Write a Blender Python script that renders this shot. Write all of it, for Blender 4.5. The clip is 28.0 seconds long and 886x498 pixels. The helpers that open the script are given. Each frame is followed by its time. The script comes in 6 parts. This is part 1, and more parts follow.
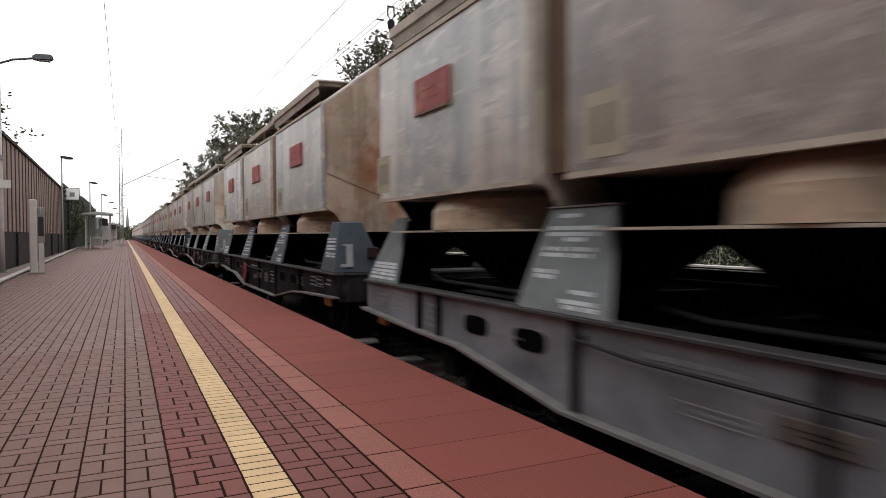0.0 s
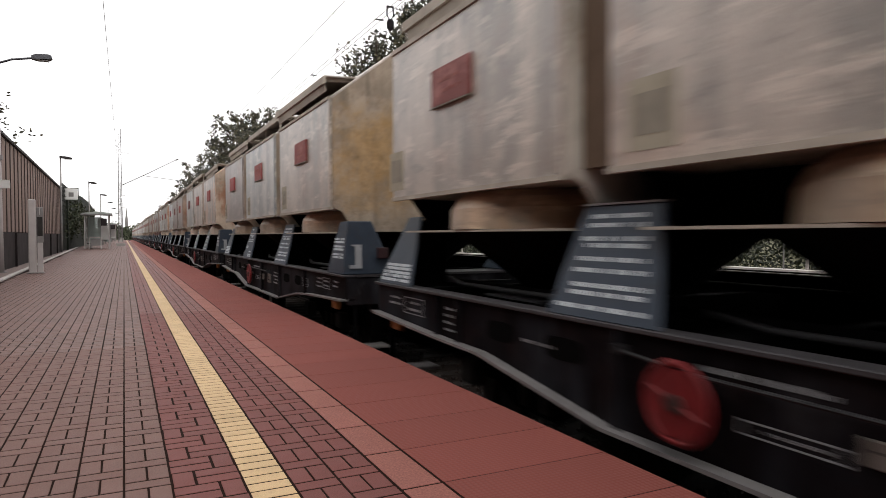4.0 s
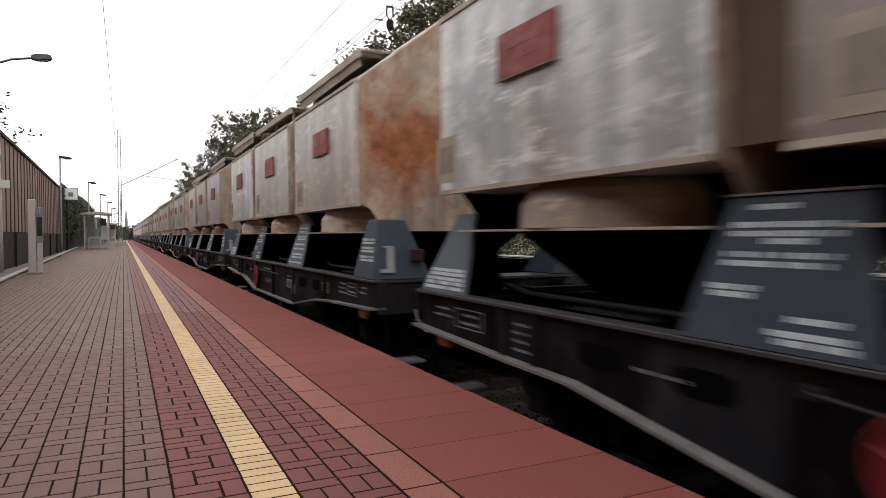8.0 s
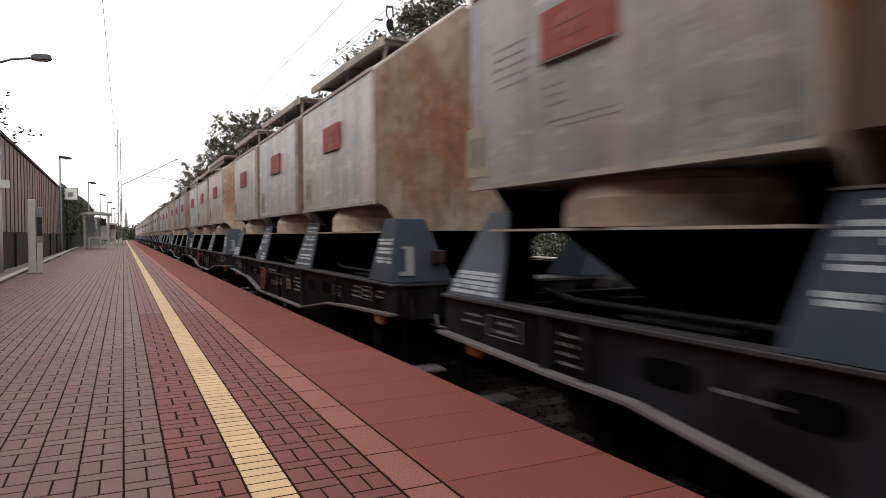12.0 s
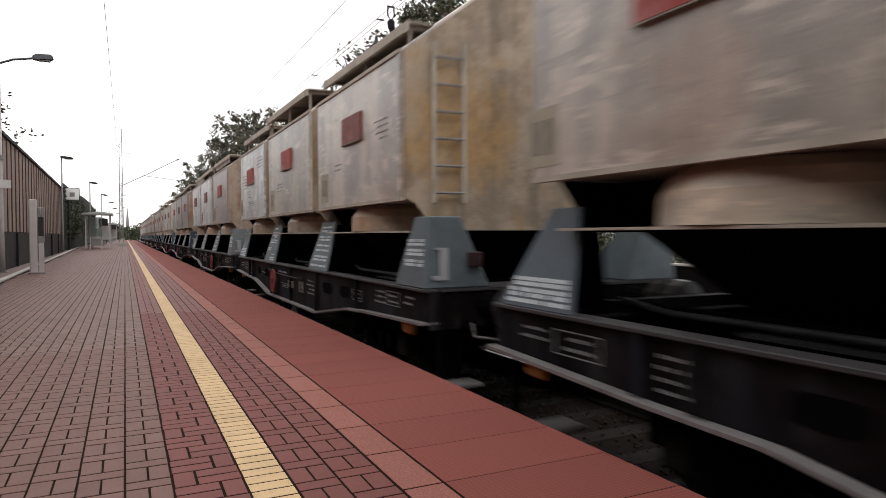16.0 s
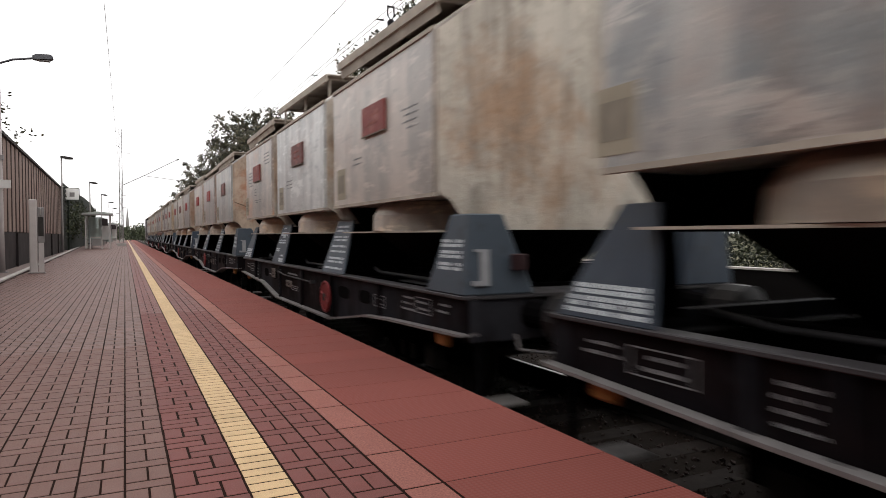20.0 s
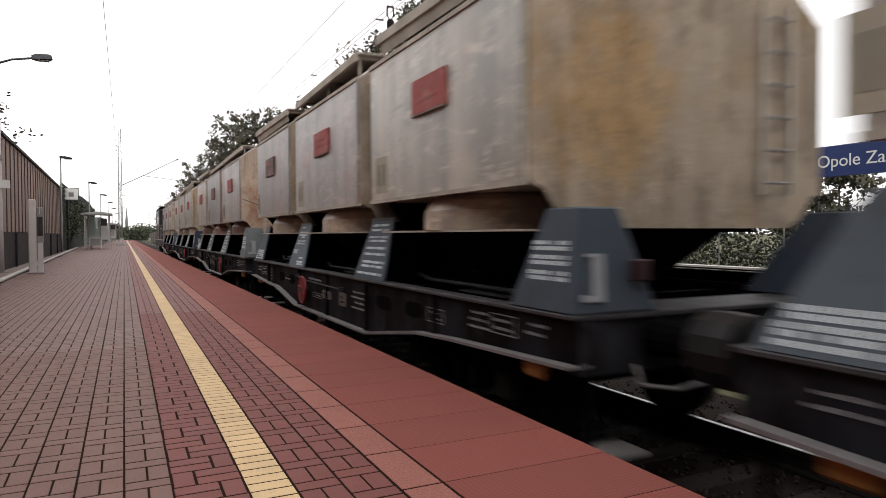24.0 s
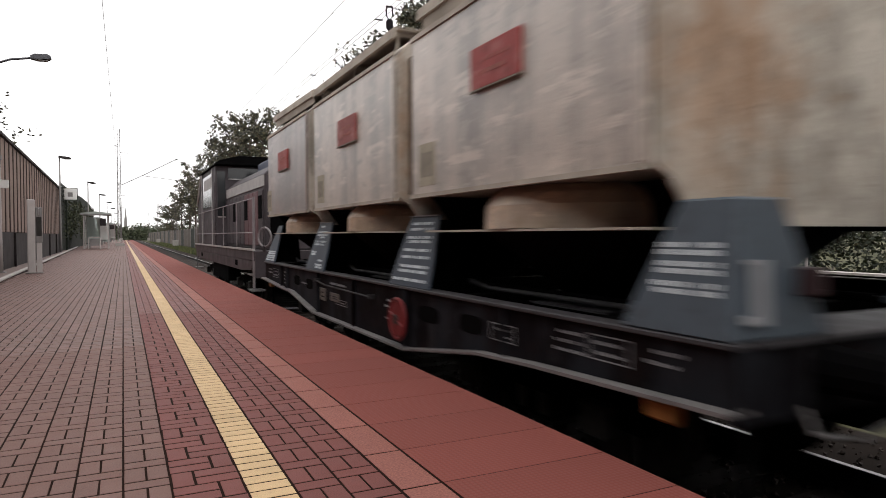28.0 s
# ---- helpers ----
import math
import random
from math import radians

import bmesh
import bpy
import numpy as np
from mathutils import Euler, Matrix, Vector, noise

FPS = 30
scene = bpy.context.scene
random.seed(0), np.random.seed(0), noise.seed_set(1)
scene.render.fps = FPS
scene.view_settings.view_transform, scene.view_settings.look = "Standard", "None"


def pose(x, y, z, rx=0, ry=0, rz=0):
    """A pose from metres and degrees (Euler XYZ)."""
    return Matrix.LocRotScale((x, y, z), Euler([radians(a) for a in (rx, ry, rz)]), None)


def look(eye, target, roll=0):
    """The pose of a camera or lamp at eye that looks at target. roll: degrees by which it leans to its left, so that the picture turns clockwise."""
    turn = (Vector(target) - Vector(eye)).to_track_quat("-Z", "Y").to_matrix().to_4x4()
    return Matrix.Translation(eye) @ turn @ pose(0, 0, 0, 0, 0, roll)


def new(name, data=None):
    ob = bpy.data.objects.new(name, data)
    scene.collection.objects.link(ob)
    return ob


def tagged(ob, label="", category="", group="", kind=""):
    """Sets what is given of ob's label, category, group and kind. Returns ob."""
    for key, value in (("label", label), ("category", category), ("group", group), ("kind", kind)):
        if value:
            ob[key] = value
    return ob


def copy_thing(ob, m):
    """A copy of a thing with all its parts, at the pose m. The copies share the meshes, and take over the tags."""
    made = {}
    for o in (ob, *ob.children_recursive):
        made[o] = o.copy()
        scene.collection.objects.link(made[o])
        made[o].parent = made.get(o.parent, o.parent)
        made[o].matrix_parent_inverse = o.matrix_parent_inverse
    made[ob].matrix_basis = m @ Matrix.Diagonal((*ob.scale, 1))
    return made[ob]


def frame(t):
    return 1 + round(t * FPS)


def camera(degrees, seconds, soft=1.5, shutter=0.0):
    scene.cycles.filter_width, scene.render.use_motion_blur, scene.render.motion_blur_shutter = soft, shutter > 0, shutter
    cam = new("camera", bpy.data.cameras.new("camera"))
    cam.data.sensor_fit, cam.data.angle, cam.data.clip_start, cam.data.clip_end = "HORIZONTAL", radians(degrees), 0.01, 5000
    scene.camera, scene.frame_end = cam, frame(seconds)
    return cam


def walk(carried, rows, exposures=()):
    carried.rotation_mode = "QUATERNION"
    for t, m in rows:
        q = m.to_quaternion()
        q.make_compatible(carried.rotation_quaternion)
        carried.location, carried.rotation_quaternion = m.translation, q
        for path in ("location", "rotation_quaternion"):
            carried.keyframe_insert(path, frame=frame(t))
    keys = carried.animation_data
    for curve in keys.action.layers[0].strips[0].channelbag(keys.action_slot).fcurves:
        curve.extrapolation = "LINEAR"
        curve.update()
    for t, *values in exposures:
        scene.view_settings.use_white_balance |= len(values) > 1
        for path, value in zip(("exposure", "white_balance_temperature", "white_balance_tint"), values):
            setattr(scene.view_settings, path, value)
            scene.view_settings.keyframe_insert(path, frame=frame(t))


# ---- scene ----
# ---------------------------------------------------------------- camera
EXPOSURE = 0.27
EYE = (0.0, 0.0, 1.154)
YAW, PITCH, ROLL = 26.02, -1.272, -0.225     # degrees to the right of the track's line, up, roll
# seconds and the small turn to the right by which the hand-set tripod gives
SWAY = [(0.0, -0.13), (1.5, -0.10), (3.0, -0.07), (6.0, -0.06), (7.5, -0.05), (9.0, -0.02), (10.5, -0.13), (12.0, -0.03),
        (15.0, -0.13), (16.5, -0.13), (18.0, -0.10), (19.5, -0.13), (21.0, -0.10), (24.0, -0.07), (25.5, -0.06), (27.0, 0.0), (28.0, 0.0)]
cam = camera(68.14, 28.0, soft=0.65, shutter=0.40)


def aim(turn):
    a, b = radians(YAW + turn), radians(PITCH)
    way = Vector((math.sin(a) * math.cos(b), math.cos(a) * math.cos(b), math.sin(b)))
    return look(EYE, Vector(EYE) + way, ROLL)


walk(cam, [(t, aim(a)) for t, a in SWAY], exposures=[(0.0, EXPOSURE), (28.0, EXPOSURE)])

# ---------------------------------------------------------------- world and sun (overcast)
SUN_UP, SUN_ROUND = 55.0, 200.0
world = bpy.data.worlds.new("overcast_sky")
scene.world = world
world.use_nodes = True
wt = world.node_tree
wt.nodes.clear()
sky = wt.nodes.new("ShaderNodeTexSky")
sky.sky_type, sky.sun_disc = "NISHITA", False
sky.sun_elevation, sky.sun_rotation = radians(SUN_UP), radians(SUN_ROUND)
sky.air_density, sky.dust_density, sky.ozone_density = 1.0, 4.0, 1.0
grey = wt.nodes.new("ShaderNodeHueSaturation")
grey.inputs["Saturation"].default_value = 0.12
cloud = wt.nodes.new("ShaderNodeMix")
cloud.data_type = "RGBA"
cloud.inputs["Factor"].default_value = 0.75
cloud.inputs["B"].default_value = (11.5, 11.3, 11.3, 1)
bg = wt.nodes.new("ShaderNodeBackground")
bg.inputs["Strength"].default_value = 0.12
wo = wt.nodes.new("ShaderNodeOutputWorld")
wt.links.new(sky.outputs[0], grey.inputs["Color"])
wt.links.new(grey.outputs[0], cloud.inputs["A"])
wt.links.new(cloud.outputs["Result"], bg.inputs["Color"])
wt.links.new(bg.outputs[0], wo.inputs["Surface"])
sun = new("sun", bpy.data.lights.new("sun", "SUN"))
sun.data.energy, sun.data.angle, sun.data.color = 0.6, radians(25), (1.0, 0.96, 0.9)
_a, _e = radians(SUN_ROUND), radians(SUN_UP)
sun.matrix_world = look((0, 0, 30), (-math.sin(_a) * math.cos(_e), -math.cos(_a) * math.cos(_e), 30 - math.sin(_e)))

# ---------------------------------------------------------------- materials


class Mat:
    """A node material in the making: short names for the nodes used over and over."""

    def __init__(self, name, rough=0.8, metal=0.0, spec=0.3):
        self.m = bpy.data.materials.new(name)
        self.m.use_nodes = True
        self.t = self.m.node_tree
        self.b = self.t.nodes["Principled BSDF"]
        self.b.inputs["Roughness"].default_value = rough
        self.b.inputs["Metallic"].default_value = metal
        self.b.inputs["Specular IOR Level"].default_value = spec
        self.co = self.n("ShaderNodeTexCoord").outputs["Object"]
        self.info = None

    def n(self, kind):
        return self.t.nodes.new(kind)

    def link(self, a, b):
        self.t.links.new(a, b)

    def random(self, island=False):
        if island:
            return self.n("ShaderNodeNewGeometry").outputs["Random Per Island"]
        if self.info is None:
            self.info = self.n("ShaderNodeObjectInfo")
        return self.info.outputs["Random"]

    def where(self, stretch=(1, 1, 1), shift=0.0, world_space=False):
        """Coordinates, stretched, moved by the object's random number so that alike pieces differ."""
        mp = self.n("ShaderNodeMapping")
        mp.inputs["Scale"].default_value = stretch
        src = self.co
        if world_space:
            src = self.n("ShaderNodeNewGeometry").outputs["Position"]
        self.link(src, mp.inputs["Vector"])
        if shift:
            mul = self.n("ShaderNodeMath")
            mul.operation = "MULTIPLY"
            mul.inputs[1].default_value = shift
            self.link(self.random(), mul.inputs[0])
            cb = self.n("ShaderNodeCombineXYZ")
            for i in range(3):
                self.link(mul.outputs[0], cb.inputs[i])
            self.link(cb.outputs[0], mp.inputs["Location"])
        return mp.outputs[0]

    def noise(self, scale, detail=4, where=None, rough=0.6):
        nz = self.n("ShaderNodeTexNoise")
        nz.inputs["Scale"].default_value = scale
        nz.inputs["Detail"].default_value = detail
        nz.inputs["Roughness"].default_value = rough
        self.link(where if where is not None else self.co, nz.inputs["Vector"])
        return nz.outputs["Fac"]

    def ramp(self, fac, stops):
        r = self.n("ShaderNodeValToRGB")
        e = r.color_ramp.elements
        while len(e) < len(stops):
            e.new(0.5)
        for el, (p, c) in zip(e, stops):
            el.position = p
            el.color = (c, c, c, 1) if isinstance(c, (int, float)) else (*c, 1)
        self.link(fac, r.inputs["Fac"])
        return r.outputs["Color"]

    def mix(self, fac, a, b, mode="MIX"):
        m = self.n("ShaderNodeMix")
        m.data_type, m.blend_type = "RGBA", mode
        for key, v in (("Factor", fac), ("A", a), ("B", b)):
            s = m.inputs[key] if key != "Factor" else m.inputs[0]
            if key != "Factor":
                s = m.inputs[6] if key == "A" else m.inputs[7]
            if isinstance(v, (int, float)):
                s.default_value = v if key == "Factor" else (v, v, v, 1)
            elif isinstance(v, tuple):
                s.default_value = (*v, 1)
            else:
                self.link(v, s)
        return m.outputs[2]

    def mul(self, a, b):
        m = self.n("ShaderNodeMath")
        m.operation = "MULTIPLY"
        for i, v in enumerate((a, b)):
            if isinstance(v, (int, float)):
                m.inputs[i].default_value = v
            else:
                self.link(v, m.inputs[i])
        return m.outputs[0]

    def color(self, c):
        if isinstance(c, tuple):
            self.b.inputs["Base Color"].default_value = (*c, 1)
        else:
            self.link(c, self.b.inputs["Base Color"])
        return self

    def rough(self, fac, lo, hi):
        mr = self.n("ShaderNodeMapRange")
        mr.inputs["To Min"].default_value, mr.inputs["To Max"].default_value = lo, hi
        self.link(fac, mr.inputs["Value"])
        self.link(mr.outputs[0], self.b.inputs["Roughness"])
        return self

    def bump(self, height, strength=0.3, distance=0.01):
        bp = self.n("ShaderNodeBump")
        bp.inputs["Strength"].default_value, bp.inputs["Distance"].default_value = strength, distance
        self.link(height, bp.inputs["Height"])
        self.link(bp.outputs[0], self.b.inputs["Normal"])
        return self


def stone(name, base, vary=0.25, grain=180.0, island=False, rough=0.85, tint=0.12, gloss=0.3):
    """Concrete pavers and kerbs: grain, blotches, and each piece a little lighter or darker than the next."""
    m = Mat(name, rough, 0.0, gloss if vary else 0.02)
    r = m.random(island)
    w = m.where(world_space=True)
    tone = m.ramp(r, [(0.0, 1 - vary), (1.0, 1 + vary * 0.6)])
    c = m.mix(1.0, base, tone, "MULTIPLY")
    c = m.mix(m.mul(m.ramp(m.noise(1.3, 6, w), [(0.42, 0.0), (0.7, 1.0)]), 0.6), c, tuple(v * 0.6 for v in base))
    c = m.mix(m.mul(m.ramp(m.noise(9.0, 5, w), [(0.52, 0.0), (0.68, 1.0)]), 0.45), c, tuple(v * 0.55 for v in base))
    g = m.noise(grain, 3, w)
    c = m.mix(tint * 3, c, m.ramp(g, [(0.3, tuple(v * 0.55 for v in base)), (0.7, tuple(min(1, v * 1.5) for v in base))]))
    m.color(c).bump(g, 0.25, 0.003)
    m.rough(m.noise(6, 3, w), rough - 0.25, min(1, rough - 0.05))
    return m.m


def plain(name, base, rough=0.6, metal=0.0, vary=0.25, scale=6.0, spec=0.3, shift=9.0):
    """Paint or metal with two scales of dirt."""
    m = Mat(name, rough, metal, spec)
    w = m.where(shift=shift)
    a, b = m.noise(scale, 5, w), m.noise(scale * 9, 3, w)
    c = m.mix(m.ramp(a, [(0.35, 0.0), (0.75, 1.0)]), base, tuple(v * (1 - vary) for v in base))
    c = m.mix(m.mul(b, 0.35), c, tuple(v * (1 - vary * 1.3) for v in base))
    m.color(c).bump(b, 0.12, 0.004)
    m.rough(a, max(0.05, rough - 0.12), min(1, rough + 0.12))
    return m.m


def silo_paint(name, lo, hi, rust=0.4, red=(0.30, 0.12, 0.05), runs=0.5, gloss=0.8, washed=True):
    """Weathered paint under cement dust: broad patches, caked crust, soft run-off and rust; every silo differs."""
    m = Mat(name, 0.5, 0.0, gloss)
    r = m.random()
    w = m.where(shift=37.0)
    lo, hi = tuple(v * k for v, k in zip(lo, (0.84, 0.83, 0.865))), tuple(v * k for v, k in zip(hi, (0.84, 0.83, 0.865)))
    base = m.ramp(r, [(0.0, lo), (0.4, hi), (0.7, tuple(v * 0.88 for v in lo)), (1.0, tuple((p + q) / 2 for p, q in zip(lo, hi)))])
    dark = tuple(v * 0.47 for v in lo)
    pale = tuple(min(1, v * 1.42 + 0.02) for v in hi)
    broad = m.noise(0.75, 5, w, 0.6)
    c = m.mix(m.mul(m.ramp(broad, [(0.38, 1.0), (0.47, 0.0)]), 0.66), base, dark)
    c = m.mix(m.mul(m.ramp(m.noise(0.9, 6, m.where(shift=61.0), 0.62), [(0.50, 0.0), (0.58, 1.0)]), 0.72), c, pale)
    # soft vertical run-off, broad and narrow
    c = m.mix(m.mul(m.ramp(m.noise(1.0, 4, m.where((1.5, 1.5, 0.16), shift=53.0), 0.55), [(0.47, 0.0), (0.66, 1.0)]), runs), c, (0.165, 0.132, 0.112))
    c = m.mix(m.mul(m.ramp(m.noise(1.6, 4, m.where((4.2, 4.2, 0.2), shift=31.0), 0.6), [(0.55, 0.0), (0.70, 1.0)]), runs * 0.6), c, (0.14, 0.10, 0.076))
    # upright bands a hand to an arm wide, where dust was washed off or paint renewed
    bands = m.noise(1.0, 3, m.where((2.6, 2.6, 0.05), shift=23.0), 0.5)
    c = m.mix(m.mul(m.ramp(bands, [(0.52, 0.0), (0.56, 1.0)]), 0.55 * washed), c, pale)
    c = m.mix(m.mul(m.ramp(bands, [(0.40, 1.0), (0.45, 0.0)]), 0.52 * washed), c, dark)
    if washed:        # the run below the red plate
        sep = m.n("ShaderNodeSeparateXYZ")
        m.link(m.co, sep.inputs[0])
        under = m.mul(m.ramp(m.mul(sep.outputs[1], 0.25), [(0.285, 0.0), (0.31, 1.0), (0.43, 1.0), (0.47, 0.0)]), m.ramp(m.mul(sep.outputs[2], 0.25), [(0.69, 1.0), (0.70, 0.0)]))
        c = m.mix(m.mul(m.mul(under, m.ramp(m.noise(2.0, 4, m.where((5, 5, 0.15), shift=71.0), 0.6), [(0.40, 0.2), (0.6, 1.0)])), 0.5), c, (0.13, 0.112, 0.10))
    # caked crust in small torn patches
    crust = m.noise(4.2, 8, w, 0.74)
    c = m.mix(m.mul(m.ramp(crust, [(0.53, 0.0), (0.60, 1.0)]), 0.60), c, pale)
    c = m.mix(m.mul(m.ramp(crust, [(0.38, 1.0), (0.45, 0.0)]), 0.45), c, tuple(v * 0.6 for v in hi))
    # torn flecks of bare and of caked paint, longer than high
    fleck = m.noise(3.0, 7, m.where((1.0, 0.55, 2.0), shift=47.0), 0.72)
    c = m.mix(m.mul(m.ramp(fleck, [(0.56, 0.0), (0.61, 1.0)]), 0.6), c, tuple(min(1, v * 1.25 + 0.02) for v in pale))
    c = m.mix(m.mul(m.ramp(fleck, [(0.37, 1.0), (0.42, 0.0)]), 0.55), c, tuple(v * 0.5 for v in lo))
    spots = m.noise(0.8, 6, m.where(shift=91.0), 0.64)
    c = m.mix(m.mul(m.ramp(spots, [(0.54, 0.0), (0.64, 1.0)]), rust), c,
              m.ramp(m.noise(7, 5, w), [(0.3, tuple(v * 0.6 for v in red)), (0.55, red), (0.8, tuple(min(1, v * 1.35 + 0.03) for v in red))]))
    m.color(c).bump(m.mix(0.4, crust, m.noise(30, 4, w)), 0.5, 0.02)
    m.rough(crust, 0.30, 0.62)
    m.b.inputs["Coat Weight"].default_value = min(1.0, 1.2 * gloss)
    m.b.inputs["Coat Roughness"].default_value = 0.40
    m.b.inputs["Coat IOR"].default_value = 1.6
    return m.m


def glass_mat(name, tint=(0.58, 0.64, 0.61)):
    m = Mat(name, 0.05, 0.0, 0.5)
    m.b.inputs["Transmission Weight"].default_value = 0.45
    m.color(tint)
    return m.m


GREY_PAVER = stone("grey_paver", (0.148, 0.074, 0.060), 0.40, tint=0.24, rough=0.80, gloss=0.42)
GREY_PAVER_REST = stone("grey_paver_rest", (0.160, 0.084, 0.069), 0.32, island=True, rough=0.78, gloss=0.6)
RED_PAVER = stone("red_paver", (0.152, 0.043, 0.036), 0.30, tint=0.2, gloss=0.5)
RED_PAVER_REST = stone("red_paver_rest", (0.165, 0.046, 0.039), 0.22, island=True, rough=0.78, gloss=0.7)
YELLOW_PAVER = stone("yellow_paver", (0.59, 0.415, 0.235), 0.10)
YELLOW_PAVER_REST = stone("yellow_paver_rest", (0.59, 0.415, 0.245), 0.10, island=True, rough=0.78, gloss=0.6)
JOINT = stone("joint_sand", (0.018, 0.009, 0.007), 0.0)
KERB_RED = stone("kerb_red", (0.265, 0.100, 0.080), 0.2, 90, tint=0.2)
KERB_GREY = stone("kerb_grey", (0.50, 0.46, 0.44), 0.08, 90)
FENCE_PANEL = stone("fence_panel", (0.085, 0.06, 0.045), 0.2, 40)
CONCRETE = stone("concrete", (0.33, 0.31, 0.29), 0.1, 60)
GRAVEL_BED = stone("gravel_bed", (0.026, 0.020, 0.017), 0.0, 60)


def slab_mat():
    """Red slabs with rows of small studs."""
    m = Mat("edge_slab", 0.82, 0.0, 0.25)
    base = (0.205, 0.052, 0.040)
    w = m.where(world_space=True)
    tone = m.ramp(m.random(), [(0.0, 0.92), (1.0, 1.06)])
    c = m.mix(1.0, base, tone, "MULTIPLY")
    c = m.mix(m.mul(m.noise(0.8, 5, w), 0.5), c, (0.140, 0.048, 0.042))
    v = m.n("ShaderNodeTexVoronoi")
    v.inputs["Scale"].default_value = 38.0
    v.inputs["Randomness"].default_value = 0.0
    m.link(m.where(world_space=True), v.inputs["Vector"])
    stud = m.ramp(v.outputs["Distance"], [(0.25, 1.0), (0.45, 0.0)])
    c = m.mix(m.mul(stud, 0.32), c, (0.22, 0.085, 0.072))
    speck = m.ramp(m.noise(210, 2, w), [(0.68, 0.0), (0.72, 1.0)])
    c = m.mix(m.mul(speck, 0.7), c, (0.26, 0.11, 0.09))
    m.color(c).bump(stud, 0.35, 0.004)
    return m.m


EDGE_SLAB = slab_mat()
SIDE_BLUE = silo_paint("silo_blue_grey", (0.281, 0.320, 0.318), (0.350, 0.317, 0.270), 0.25)
SIDE_PALE = silo_paint("silo_pale", (0.358, 0.316, 0.264), (0.376, 0.313, 0.250), 0.3)
SIDE_BROWN = silo_paint("silo_brown_grey", (0.182, 0.142, 0.120), (0.212, 0.170, 0.145), 0.4)
SIDE_GREEN = silo_paint("silo_green_grey", (0.318, 0.294, 0.241), (0.351, 0.304, 0.235), 0.3)
SIDE_RED = silo_paint("silo_red_stained", (0.222, 0.190, 0.166), (0.262, 0.214, 0.182), 0.75, (0.30, 0.066, 0.052))
SIDE_DARK = silo_paint("silo_dark_green_grey", (0.180, 0.170, 0.145), (0.210, 0.186, 0.150), 0.35)
SIDE_OCHRE = silo_paint("silo_ochre_stained", (0.312, 0.266, 0.225), (0.375, 0.310, 0.248), 0.8, (0.458, 0.200, 0.075))
SIDE_UMBER = silo_paint("silo_umber_grey", (0.122, 0.098, 0.086), (0.142, 0.112, 0.098), 0.55, (0.19, 0.062, 0.05))
SIDE_ICE = silo_paint("silo_pale_blue", (0.47, 0.50, 0.49), (0.51, 0.515, 0.48), 0.2)
SIDE_PAINT = SIDE_BROWN


